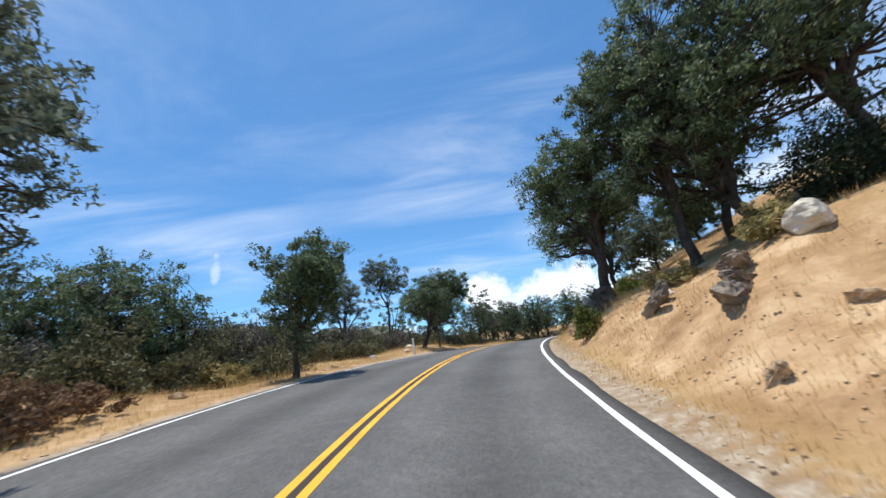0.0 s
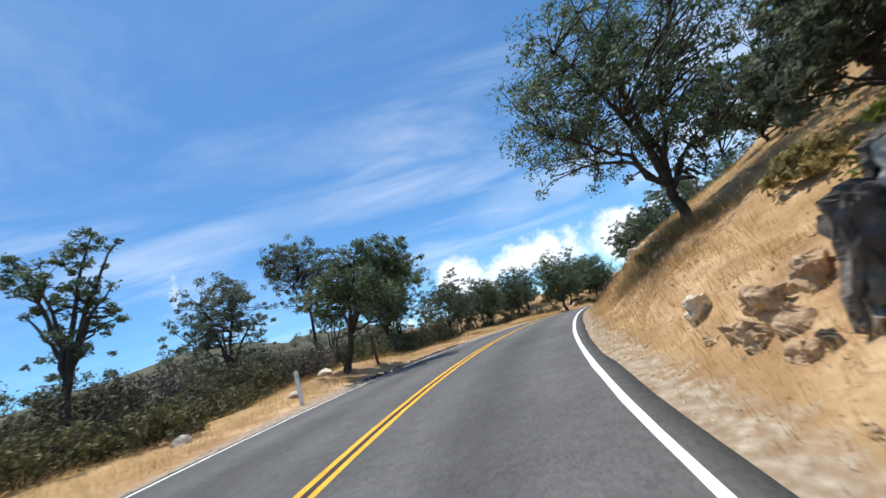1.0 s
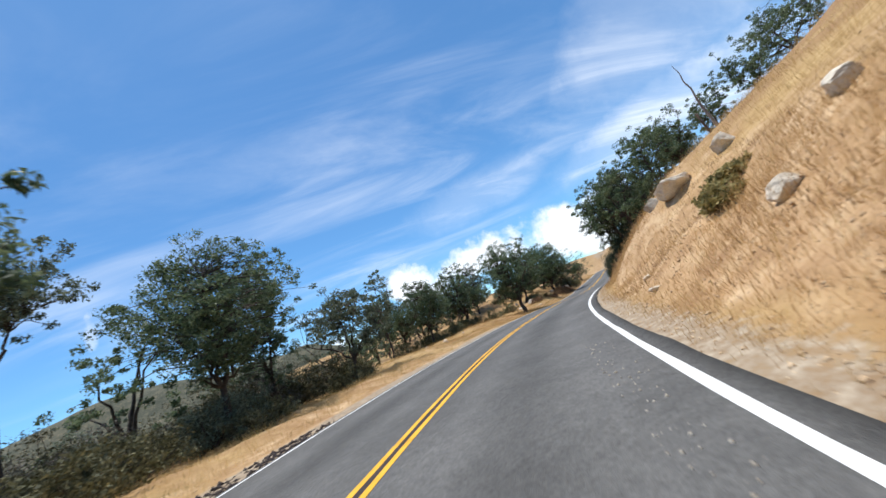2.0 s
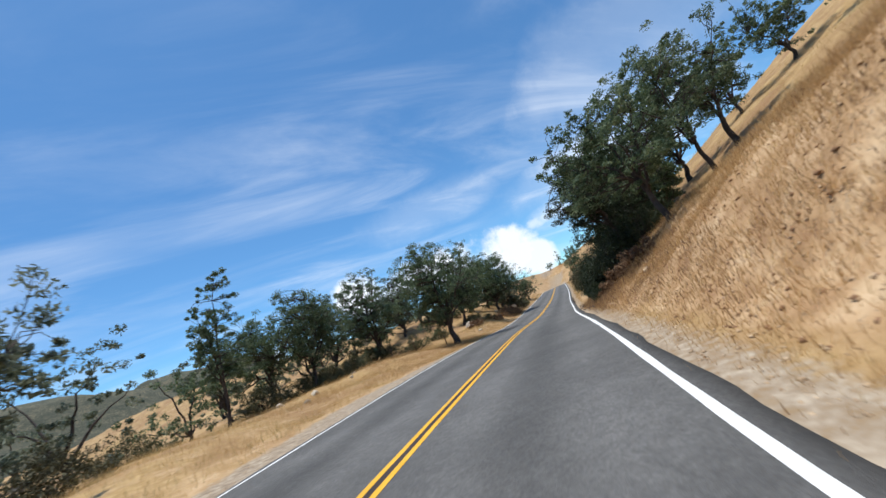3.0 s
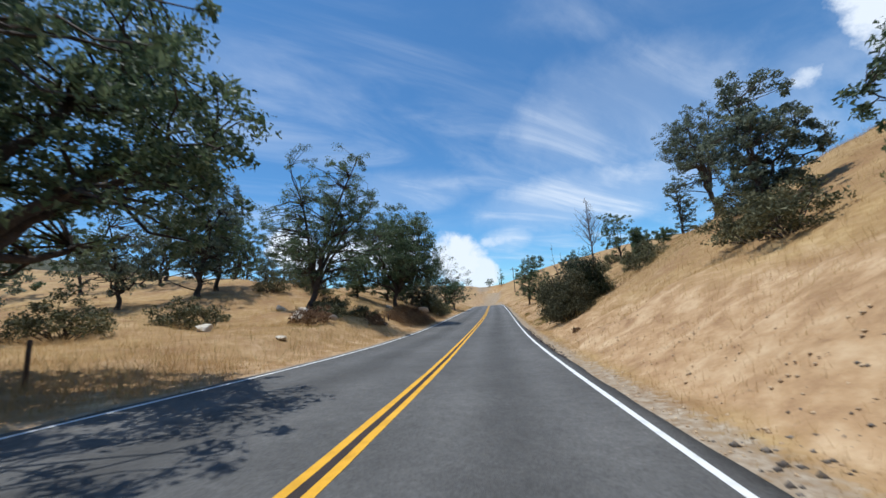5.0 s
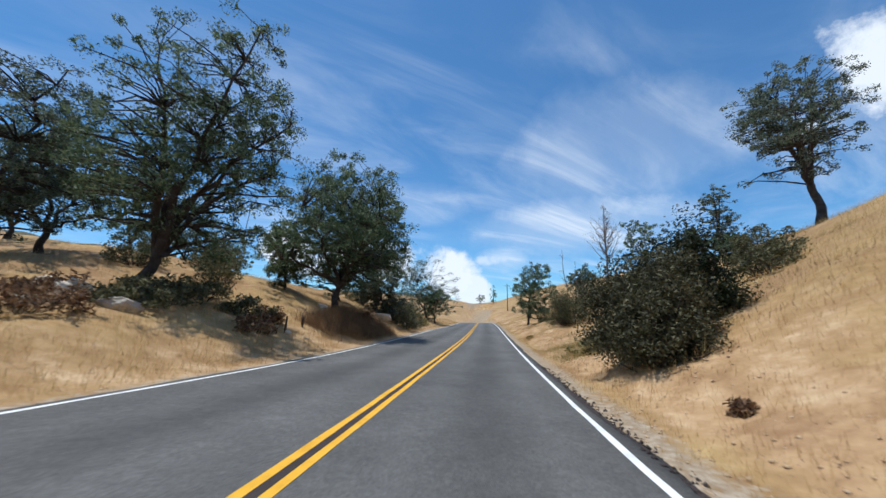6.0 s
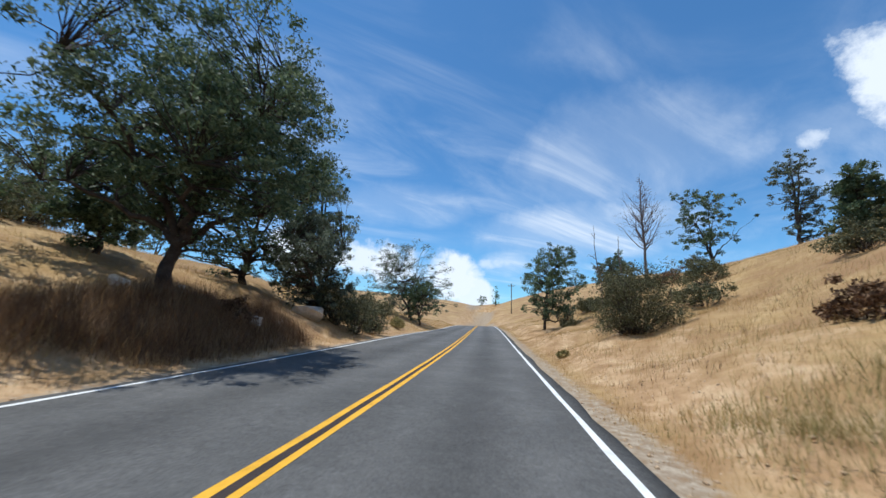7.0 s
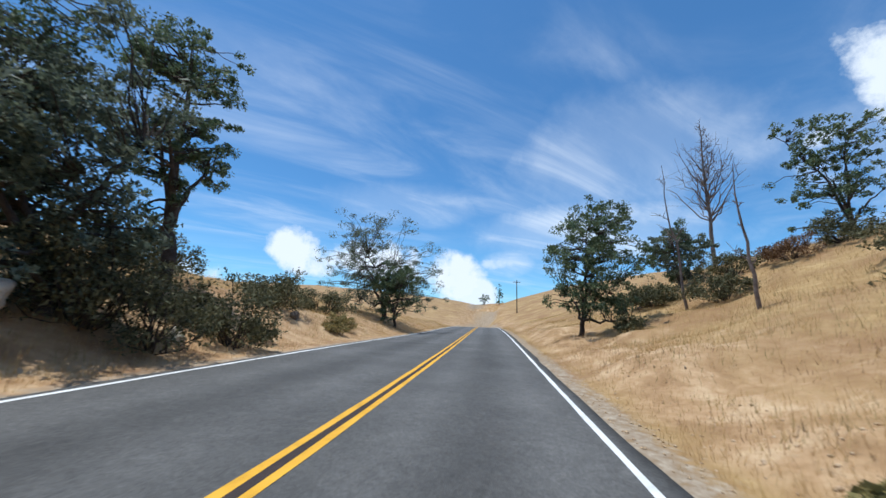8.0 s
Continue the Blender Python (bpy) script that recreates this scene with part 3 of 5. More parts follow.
piece("centre_gap", fast_mesh("centre_gap", *strip(-14, 420, -0.054, 0.054, 0.003, 0.5, 0.0, 51)), M_SEAL, road, "dark strip between the yellow lines")


def standing(x, y, sink=0.05):
    return (x, y, float(ground(x, y)[0]) - sink)


# ---------------------------------------------------------------- trees and shrubs
def oak(seed, tall, wide, clear=0.25, leaves=9000, leaf=0.17, leaf_mat=None, trunk=None, lean=(0.0, 0.0), gaps=0.25, name="oak_tree", label="", group="", at=(0, 0), twigs=True, squat=1.0, forks=5, skirt=0.3):
    """A tree: a tapered trunk that forks into limbs, twigs to every clump, and a crown of many small leaves with gaps."""
    rng = np.random.default_rng(seed)
    place = standing(*at)
    thing = root(name, place, label, "tree", group)
    base = tall * clear
    rx, rz = wide / 2, (tall - base) / 2
    mid = np.array([lean[0], lean[1], base + rz])
    leaves, leaf = int(leaves * (2.1 if twigs else 1.3)), leaf * 0.82
    # the crown: puffs of many sizes inside a lumpy dome, and clumps of leaves over the upper and outer side of every puff
    lobes = int(np.clip(24 + wide * 4.5, 30, 74))
    d = rng.normal(0, 1, (lobes, 3))
    d /= np.linalg.norm(d, axis=1)[:, None]
    low = rng.uniform(0, 1, lobes)
    d[:, 2] = np.where(low < skirt, -abs(d[:, 2]) * 0.9, np.where(low > 0.78, abs(d[:, 2]), d[:, 2]))
    d /= (abs(d) ** 2.4).sum(1)[:, None] ** (1 / 2.4)
    big = rng.uniform(0.2, 0.42, lobes) * min(rx, rz * 1.15) * (1.05 - 0.35 * gaps)
    lump = 1 - 0.24 * (0.5 + 0.5 * np.sin(d[:, 0] * 4.1 + seed) * np.cos(d[:, 1] * 3.7 + d[:, 2] * 4.3 + 2 * seed))
    span = np.array([rx, rx, rz])
    hub = mid + d * (np.maximum(lump[:, None] * span - big[:, None], 0.1 * span)) * (rng.uniform(0.12, 1.0, lobes) ** 0.42)[:, None]
    n = int(np.clip(leaves / 48, 70, 600))
    pick = rng.choice(lobes, n, p=big ** 2 / (big ** 2).sum())
    e = rng.normal(0, 1, (n, 3))
    e /= np.linalg.norm(e, axis=1)[:, None]
    e[:, 2] = e[:, 2] * 0.72 + 0.18
    c = hub[pick] + e * (rng.uniform(0.25, 1.0, n) ** 0.45 * big[pick])[:, None]
    c = c[lattice(c[:, 0] * 2.2 / rx + seed, c[:, 1] * 2.2 / rx + c[:, 2] * 2.1 / rz, seed) > -1 + gaps * 0.95]
    # let the crown fill its breadth and height
    puff = 0.06 + wide * 0.02
    for axis, lo, hi in ((0, lean[0] - wide / 2, lean[0] + wide / 2), (1, lean[1] - wide / 2, lean[1] + wide / 2), (2, base, tall)):
        q0, q1 = np.percentile(c[:, axis], (1.4, 98.6))
        c[:, axis] = lo + puff + (c[:, axis] - q0) * (hi - lo - 2 * puff) / (q1 - q0)
    c[:, 2] = np.maximum(c[:, 2], base * 0.75 + 0.25 * abs(c[:, 2] - base))
    # wood
    tr = (trunk or tall * 0.026) * 0.82
    fork = np.array([lean[0] * 0.35, lean[1] * 0.35, max(base * 0.8, tall * 0.12)])
    k = np.linspace(0, 1, 13)[:, None]
    sway = rng.uniform(0, 6.28, 4)
    line = k * fork + tr * 0.55 * np.hstack([np.sin(k * 5 + sway[0]) - np.sin(sway[0]), np.sin(k * 6 + sway[1]) - np.sin(sway[1]), 0 * k]) * np.sqrt(k)
    fork = line[-1]
    line[0, 2] -= 0.25
    wood = [tube(line, tr * (np.interp(k[:, 0], [0, 0.1, 0.3, 0.7, 1], [1.6, 1.2, 1.02, 0.9, 0.82]) + 0.05 * np.sin(k[:, 0] * 23 + sway[2])), 11)]
    limb_pts, limb_r = [line[6:]], [np.full(7, tr * 0.8)]
    order = rng.permutation(len(c))
    tips = []
    for i in order:
        if all(np.linalg.norm(c[i] - t) > wide * 0.26 for t in tips):
            tips.append(c[i])
        if len(tips) >= forks:
            break
    for tip in tips:
        k = np.linspace(0, 1, 9)[:, None]
        bend = fork + [0, 0, (tip[2] - fork[2]) * 0.55] + (tip - fork) * [0.25, 0.25, 0]
        pts = (1 - k) ** 2 * fork + 2 * k * (1 - k) * bend + k * k * tip
        pts[1:-1] += rng.normal(0, wide * 0.014, (7, 3))
        rad = tr * 0.66 * (1 - 0.78 * k[:, 0])
        wood.append(tube(pts, rad, 6))
        limb_pts.append(pts[2:])
        limb_r.append(rad[2:])
    lp, lr = np.concatenate(limb_pts), np.concatenate(limb_r)
    if twigs:
        for q in c[rng.uniform(0, 1, len(c)) < 0.8]:
            dist = np.linalg.norm(lp - q, axis=1) + 0.6 * np.maximum(lp[:, 2] - q[2], 0)
            j = dist.argmin()
            k = np.linspace(0, 1, 4)[:, None]
            pts = lp[j] * (1 - k) + q * k + np.array([0, 0, 0.12 * dist[j]]) * (k * (1 - k)) * 2
            pts[1:-1] += rng.normal(0, 0.05 + 0.03 * dist[j], (2, 3))
            wood.append(tube(pts, min(lr[j] * 0.6, 0.07) * np.array([1, 0.76, 0.54, 0.28]) + 0.007, 3))
    piece("trunk", smooth(fast_mesh("trunk", *joined(wood))), M_BARK, thing, "rough dark forking trunk and limbs")
    if leaves:
        fluff = rng.uniform(0.5, 1.3, len(c)) * (0.16 + wide * 0.042) * squat * (1.12 - 0.5 * gaps)
        inner = leaf_cards(rng, c, fluff * 0.7, max(2, leaves // len(c) // 14), leaf * 1.7)
        v, f = joined([leaf_cards(rng, c, fluff, max(6, leaves // len(c)), leaf), inner])
        piece("crown", fast_mesh("crown", v, f), leaf_mat or M_LEAF, thing, "dense crown of small leathery leaves")
    return thing


def dead_tree(seed, tall, at, label, spread=0.5, stems=14, name="dead_tree", lean=(0.0, 0.0), trunk=0.11, mat=None):
    rng = np.random.default_rng(seed)
    thing = root(name, standing(*at), label, "tree", "dead trees")
    k = np.linspace(0, 1, 10)[:, None]
    pts = k * [lean[0], lean[1], tall] + np.r_[[[0, 0, -0.2]], rng.normal(0, 0.05, (9, 3)) * [1, 1, 0]]
    piece("trunk", smooth(fast_mesh("trunk", *tube(pts, trunk * (1.1 - 0.95 * k[:, 0]), 7))), mat or M_DEAD, thing, "bare bleached trunk")
    for i in range(stems):
        h = rng.uniform(0.28, 0.97)
        p = np.array([np.interp(h, k[:, 0], pts[:, n]) for n in range(3)])
        a = rng.uniform(0, 2 * np.pi)
        l = spread * tall * (1.1 - h) * rng.uniform(0.4, 1.0)
        q = p + [np.cos(a) * l * 0.6, np.sin(a) * l * 0.6, l * rng.uniform(0.5, 1.0)]
        m = np.linspace(0, 1, 6)[:, None]
        w = p * (1 - m) + q * m
        w[1:-1] += rng.normal(0, l * 0.04, (4, 3))
        pieces = [tube(w, trunk * 0.42 * (1.05 - h) * (1.1 - m[:, 0]) + 0.008, 5)]
        for _ in range(6):
            g = rng.integers(2, 5)
            e = w[g] + rng.normal(0, 1, 3) * l * 0.22 + [0, 0, l * 0.2]
            pieces.append(tube(np.linspace(w[g], e, 4), np.array([0.014, 0.011, 0.009, 0.006]), 4))
        piece("branch", smooth(fast_mesh("branch", *joined(pieces))), mat or M_DEAD, thing)
    return thing


def shrub(seed, tall, wide, at, label, leaves=2500, leaf=0.11, mat=None, name="shrub", group="roadside shrubs", ragged=0.3):
    """A bush: thin stems from the ground, and a broad ragged mass of small leaves down to its foot."""
    rng = np.random.default_rng(seed)
    thing = root(name, standing(*at), label, "shrub", group)
    n = int(np.clip(leaves / 45, 14, 170))
    d = rng.normal(0, 1, (n, 3))
    d /= np.linalg.norm(d, axis=1)[:, None]
    d[:, 2] = abs(d[:, 2])
    r = rng.uniform(0.3, 1.0, n) ** 0.5 * (1 + ragged * np.sin(d[:, 0] * 5 + seed) * np.cos(d[:, 1] * 4 + seed * 2))
    c = d * r[:, None] * [wide / 2, wide / 2, tall * 0.86] + [0, 0, tall * 0.08]
    wood = []
    for q in c[rng.permutation(n)[:max(7, n // 3)]]:
        k = np.linspace(0, 1, 5)[:, None]
        pts = np.array([q[0] * 0.15, q[1] * 0.15, -0.1]) * (1 - k) + q * k
        pts[1:-1] += rng.normal(0, 0.04 * tall, (3, 3))
        wood.append(tube(pts, 0.02 * tall ** 0.5 * np.array([1, 0.8, 0.6, 0.4, 0.25]) + 0.004, 3))
    piece("wood", smooth(fast_mesh("wood", *joined(wood))), M_BARK, thing, "thin woody stems")
    v, f = leaf_cards(rng, c, rng.uniform(0.6, 1.2, n) * (0.1 + min(wide, tall) * 0.16), max(6, leaves // n), leaf, 0.0)
    v[:, 2] = np.maximum(v[:, 2], -0.05)
    piece("foliage", fast_mesh("foliage", v, f), mat or M_BRUSH, thing, "fine dull foliage")
    return thing


def boulder(seed, size, at, label, mat=None, group="granite boulders", name="boulder", sink=0.36, turn=None, up=0.0):
    """A weathered stone: a faceted, worn block, partly sunk in the ground."""
    rng = np.random.default_rng(seed)
    bm = bmesh.new()
    bmesh.ops.create_icosphere(bm, subdivisions=4, radius=0.5)
    cuts = rng.normal(0, 1, (16, 3))
    cuts /= np.linalg.norm(cuts, axis=1)[:, None]
    deep = rng.uniform(0.26, 0.42, 16)
    for v in bm.verts:
        p = np.array(v.co)
        for c, k in zip(cuts, deep):
            o = p @ c - k
            if o > 0:
                p = p - c * o * 0.94
        k = noise.fractal(Vector(p) * 5.0 + Vector((seed, 0, 0)), 0.7, 2.0, 5)
        p = p * (1.12 + 0.09 * k)
        v.co = p * np.array(size)
    z = standing(*at, 0.0)
    ob = part(name, bm, mat or M_ROCK)
    ob.location = (z[0], z[1], z[2] + size[2] * (0.5 - sink) + up)
    ob.rotation_euler = (rng.uniform(-0.2, 0.2), rng.uniform(-0.2, 0.2), rng.uniform(0, 6.28) if turn is None else turn)
    return tagged(ob, label, "rock", group)


def slab(seed, size, at, label, mat, up=0.0, turn=0.0, tilt=0.0, sink=0.25, group="broken rocks"):
    """A broken block of rock with flat split faces, sharp edges and rough relief."""
    rng = np.random.default_rng(seed)
    bm = bmesh.new()
    for q in rng.uniform(-0.5, 0.5, (15, 3)):
        q = q / max(abs(q)) * rng.uniform(0.38, 0.5)
        bm.verts.new(q * np.array(size))
    bmesh.ops.convex_hull(bm, input=bm.verts[:])
    bmesh.ops.delete(bm, geom=[v for v in bm.verts if not v.link_faces], context="VERTS")
    bmesh.ops.subdivide_edges(bm, edges=bm.edges[:], cuts=6, use_grid_fill=True)
    bmesh.ops.triangulate(bm, faces=bm.faces[:])
    bm.normal_update()
    m = min(size)
    moves = []
    for v in bm.verts:
        k = noise.fractal(v.co * (2.2 / m) + Vector((seed, 0, 0)), 0.6, 2.1, 5)
        crack = abs(math.sin(v.co.z / size[2] * 9 + 2.5 * k + seed))
        moves.append(v.normal * m * (0.15 * k - 0.09 * (crack < 0.25)))
    for v, q in zip(bm.verts, moves):
        v.co += q
    z = standing(*at, 0.0)
    ob = part("rock", bm, mat)
    ob.location = (z[0], z[1], z[2] + size[2] * (0.5 - sink) + up)
    ob.rotation_euler = (tilt, rng.uniform(-0.2, 0.2), turn + rng.uniform(-0.4, 0.4))
    return tagged(ob, label, "rock", group)


def pebbles(seed, count, s0, s1, u0, u1, size, mat, name, label):
    """Loose stones on the shoulder and the foot of the bank: small uneven eight-sided lumps."""
    rng = np.random.default_rng(seed)
    s, u = rng.uniform(s0, s1, count), u0 + (u1 - u0) * rng.uniform(0, 1, count) ** 1.5
    p = on_road(s, u)
    p[:, 2] = np.maximum(ground(p[:, 0], p[:, 1]), p[:, 2] * (abs(u) < 3.7)  - 99 * (abs(u) >= 3.7))
    base = np.array([(1, 0, 0), (0, 1, 0), (-1, 0, 0), (0, -1, 0), (0, 0, 0.8), (0, 0, -0.6)])
    k = size * rng.uniform(0.35, 1.0, count) ** 2.2
    v = p[:, None] + base[None] * rng.uniform(0.6, 1.3, (count, 6, 3)) * k[:, None, None]
    t = np.array([(0, 1, 4), (1, 2, 4), (2, 3, 4), (3, 0, 4), (1, 0, 5), (2, 1, 5), (3, 2, 5), (0, 3, 5)])
    f = (np.arange(count)[:, None, None] * 6 + t[None]).reshape(-1, 3)
    return tagged(piece(name, fast_mesh(name, v.reshape(-1, 3), f), mat), label, "stones", kind="stuff")


def blades(rng, s, u, tall, lean, per, width, name, mat, label, floor=0.0):
    """Dry stalks in tufts at places beside the road, each a thin bent blade."""
    p = on_road(s, u)
    p[:, 2] = ground(p[:, 0], p[:, 1])
    n = len(s) * per
    b = np.repeat(p, per, 0) + rng.normal(0, 0.2, (n, 3)) * [1, 1, 0]
    a = rng.uniform(0, 2 * np.pi, n)
    h = np.repeat(tall, per) * rng.uniform(0.5, 1.25, n)
    tip = b + np.stack([np.cos(a), np.sin(a), np.zeros(n)], 1) * (h * rng.uniform(0.2, lean + 0.35, n))[:, None] + np.stack([0 * h, 0 * h, h], 1)
    w = np.stack([-np.sin(a), np.cos(a), np.zeros(n)], 1) * width * rng.uniform(0.6, 1.4, n)[:, None]
    b[:, 2] -= 0.04
    v = np.stack([b - w, b + w, tip], 1).reshape(-1, 3)
    ob = piece(name, fast_mesh(name, v, np.arange(3 * n).reshape(-1, 3)), mat)
    return tagged(ob, label, "grass", kind="stuff")

# ---------------------------------------------------------------- trees left of the road
OAKS = "wayside oaks"
BROAD, SPARSE, DENSE = "spreading oak with dark grey-green leaves in dry grass", "thin open oak with gaps in its crown", "dense dark green oak beside the road"
oak(1, 10.0, 5.4, 0.16, 11000, 0.16, M_LEAF_GREY, label="tall grey-green oak casting shade on the road", group=OAKS, at=(-7.2, 4.5))
oak(302, 5.4, 4.6, 0.03, 9500, 0.15, label="low rounded oak, dense to the ground", group=OAKS, at=(-10.5, 14.4), skirt=0.45, gaps=0.05, lean=(0.00, 0.00))
oak(3, 5.4, 4.6, 0.03, 8000, 0.15, label="low rounded oak, dense to the ground", group=OAKS, at=(-14.6, 14.6), gaps=0.05)
oak(5704, 5.4, 3.1, 0.22, 9000, 0.13, label=DENSE, group=OAKS, at=(-3.6, 13.3), skirt=0.45, lean=(0.43, -0.10), gaps=0.15)
oak(7806, 8.6, 3.4, 0.413, 2600, 0.15, label="half-bare spindly oak with upright limbs", group=OAKS, at=(-8.6, 26.4), gaps=0.45, forks=7, lean=(0.13, 0.07))
oak(13107, 5.7, 5.6, 0.38, 10000, 0.14, label=BROAD, group=OAKS, at=(0.3, 29.8), trunk=0.19, gaps=0.42, forks=6, lean=(1.60, -0.25))
oak(4708, 8.2, 4.6, 0.3, 5500, 0.15, M_LEAF_GREY, label=BROAD, group=OAKS, at=(-7.4, 35.2), lean=(0.20, 0.16))
oak(9, 11.0, 5.2, 0.6, 6000, 0.16, M_LEAF_GREY, label="hazy grey-green oak in the thicket", group=OAKS, at=(-3.6, 40.5), gaps=0.3, trunk=0.15)
oak(11110, 9.2, 8.0, 0.32, 14000, 0.16, label=BROAD, group=OAKS, at=(0.8, 45.9), trunk=0.2, lean=(0.86, -0.42), gaps=0.35)
oak(11, 9.4, 4.2, 0.12, 6500, 0.16, label=BROAD, group=OAKS, at=(1.8, 51.2), trunk=0.15)
oak(6912, 6.1, 5.8, 0.3, 5000, 0.17, M_LEAF_GREY, label=SPARSE, group=OAKS, at=(6.5, 50.3), gaps=0.4, lean=(1.30, -0.14))
oak(3413, 11.1, 3.2, 0.306, 4200, 0.17, label="tall thin oak with an open crown", group=OAKS, at=(9.8, 69.2), gaps=0.45, trunk=0.13, lean=(0.72, 0.18))
oak(1514, 8.8, 6.0, 0.27, 11000, 0.15, label="round-headed oak in dry grass", group=OAKS, at=(15.4, 74.6), trunk=0.17, lean=(0.60, 0.30), gaps=0.2)
oak(3815, 7.66, 6.55, 0.28, 8500, 0.16, label=BROAD, group=OAKS, at=(12.0, 75.5), gaps=0.12, lean=(-0.01, -0.57))
oak(16, 6.4, 3.6, 0.2, 2600, 0.15, label=SPARSE, group=OAKS, at=(20.0, 82.0), gaps=0.45)
oak(5517, 9.6, 7.0, 0.24, 19000, 0.15, label="big spreading oak with a thick trunk beside the road", group=OAKS, at=(27.3, 70.6), trunk=0.3, forks=8, lean=(0.84, 0.32), gaps=0.25)
oak(6218, 9.56, 5.8, 0.152, 9000, 0.17, label=BROAD, group=OAKS, at=(22.4, 80.2), gaps=0.35, lean=(-0.12, -0.35))
oak(19, 9.4, 5.8, 0.2, 5500, 0.17, M_LEAF_GREY, label=SPARSE, group=OAKS, at=(18.0, 84.5), gaps=0.35)
oak(5720, 12.0, 8.0, 0.17, 21000, 0.125, label="gnarled open oak above a rock, with bare grey limbs", group=OAKS, at=(36.5, 90.3), trunk=0.27, forks=12, squat=0.85, lean=(1.20, 0.00), gaps=0.06)
oak(81, 10.0, 6.6, 0.15, 9000, 0.16, M_LEAF_GREY, label=BROAD, group=OAKS, at=(29.4, 97.2), gaps=0.35)
oak(82, 5.0, 3.4, 0.08, 7000, 0.15, label=BROAD, group=OAKS, at=(43.4, 100.8), gaps=0.2)
oak(21, 8.6, 6.6, 0.2, 7000, 0.17, label=BROAD, group=OAKS, at=(30.6, 101.0))
oak(22, 7.0, 6.0, 0.2, 5000, 0.17, M_LEAF_GREY, label=BROAD, group=OAKS, at=(25.0, 95.0))
oak(9223, 9.6, 8.4, 0.2, 26000, 0.15, label="very large round-headed dark green oak over the verge", group=OAKS, at=(46.1, 96.8), trunk=0.26, forks=9, skirt=0.4, gaps=0.15, lean=(0.10, -0.30))
oak(2824, 7.2, 4.3, 0.06, 11000, 0.14, M_LEAF_GREY, label="grey-green oak, leafy to the ground, on the bank", group=OAKS, at=(52.5, 102.9), skirt=0.55, lean=(-0.60, 0.30), gaps=0.35)
oak(1725, 11.2, 4.2, 0.243, 6500, 0.16, label="tall open oak on the bank", group=OAKS, at=(53.6, 108.9), gaps=0.35, lean=(-0.60, 0.30))
oak(26, 8.6, 6.0, 0.05, 6000, 0.15, label=DENSE, group=OAKS, at=(48.6, 105.2), gaps=0.35)
oak(7927, 9.6, 10.2, 0.059, 8500, 0.16, M_LEAF_GREY, label="pale grey-green rounded oak at the roadside", group=OAKS, at=(68.8, 125.2), gaps=0.3, lean=(-0.60, 0.00))
oak(28, 5.6, 4.0, 0.12, 4500, 0.16, label=DENSE, group=OAKS, at=(68.4, 121.8))
for n in range(34):
    rng = np.random.default_rng(300 + n)
    s, u = 6 + 3.9 * n + rng.uniform(-1.5, 1.5), -(rng.uniform(19, 26) if n % 2 and n < 19 else rng.uniform(26, 40))
    p = on_road(s, u)
    oak(330 + n, rng.uniform(5.0, 8.5), rng.uniform(4.5, 7.5), 0.08, 2600, 0.22, M_LEAF_GREY if n % 3 else M_LEAF, label="hazy grey-green oak on the far slope", group="oaks behind", at=(float(p[0]), float(p[1])), twigs=False)

# ---------------------------------------------------------------- trees right of the road
SLOPE = "oaks on the bank"
oak(1241, 7.2, 4.2, 0.36, 9500, 0.13, label="leaning oak with a thick dark trunk on the cut bank", group=SLOPE, at=(8.4, 13.4), trunk=0.24, forks=6, lean=(-0.20, -0.20))
oak(7142, 9.49, 5.8, 0.17, 12000, 0.15, label="tall dark oak with many trunks on the bank", group=SLOPE, at=(11.2, 9.2), trunk=0.22, forks=8, lean=(-0.31, 0.83), gaps=0.3)
oak(76, 8.6, 5.6, 0.25, 9000, 0.15, label="tall dark oak on the bank", group=SLOPE, at=(12.4, 7.0), trunk=0.2, forks=8)
oak(77, 8.8, 4.4, 0.3, 8000, 0.14, label="tall dark oak with pale limbs on the bank", group=SLOPE, at=(9.9, 10.4), trunk=0.17, forks=8, gaps=0.35)
oak(43, 7.6, 5.0, 0.28, 9000, 0.15, label="tall dark oak with pale limbs on the bank", group=SLOPE, at=(12.4, 11.6), trunk=0.2, gaps=0.35, forks=8)
oak(44, 3.0, 2.6, 0.2, 3500, 0.15, M_LEAF_GREY, label=SPARSE, group=SLOPE, at=(12.4, 16.4), gaps=0.45)
oak(10745, 9.4, 8.6, 0.183, 14000, 0.14, label="spreading oak with long bent limbs over the bank", group=SLOPE, at=(13.1, 22.4), trunk=0.2, forks=9, lean=(0.30, -0.50), gaps=0.4)
oak(46, 3.6, 3.2, 0.1, 5500, 0.15, label=DENSE, group=SLOPE, at=(19.8, 24.4))
oak(47, 3.4, 3.0, 0.2, 5000, 0.15, label=DENSE, group=SLOPE, at=(16.6, 18.6))
oak(48, 8.0, 4.6, 0.2, 6500, 0.17, M_LEAF_GREY, label="tall grey oak on the ridge", group=SLOPE, at=(38.2, 58.8))
oak(49, 7.4, 5.2, 0.2, 5000, 0.17, label=SPARSE, group=SLOPE, at=(42.0, 55.4), gaps=0.6)
oak(50, 6.4, 4.6, 0.2, 4000, 0.18, label=SPARSE, group=SLOPE, at=(52.8, 55.8), gaps=0.4)
oak(51, 6.4, 4.6, 0.2, 4000, 0.18, label=DENSE, group=SLOPE, at=(55.6, 52.2))
oak(52, 6.6, 6.4, 0.2, 4500, 0.18, label=DENSE, group=SLOPE, at=(52.0, 46.2))
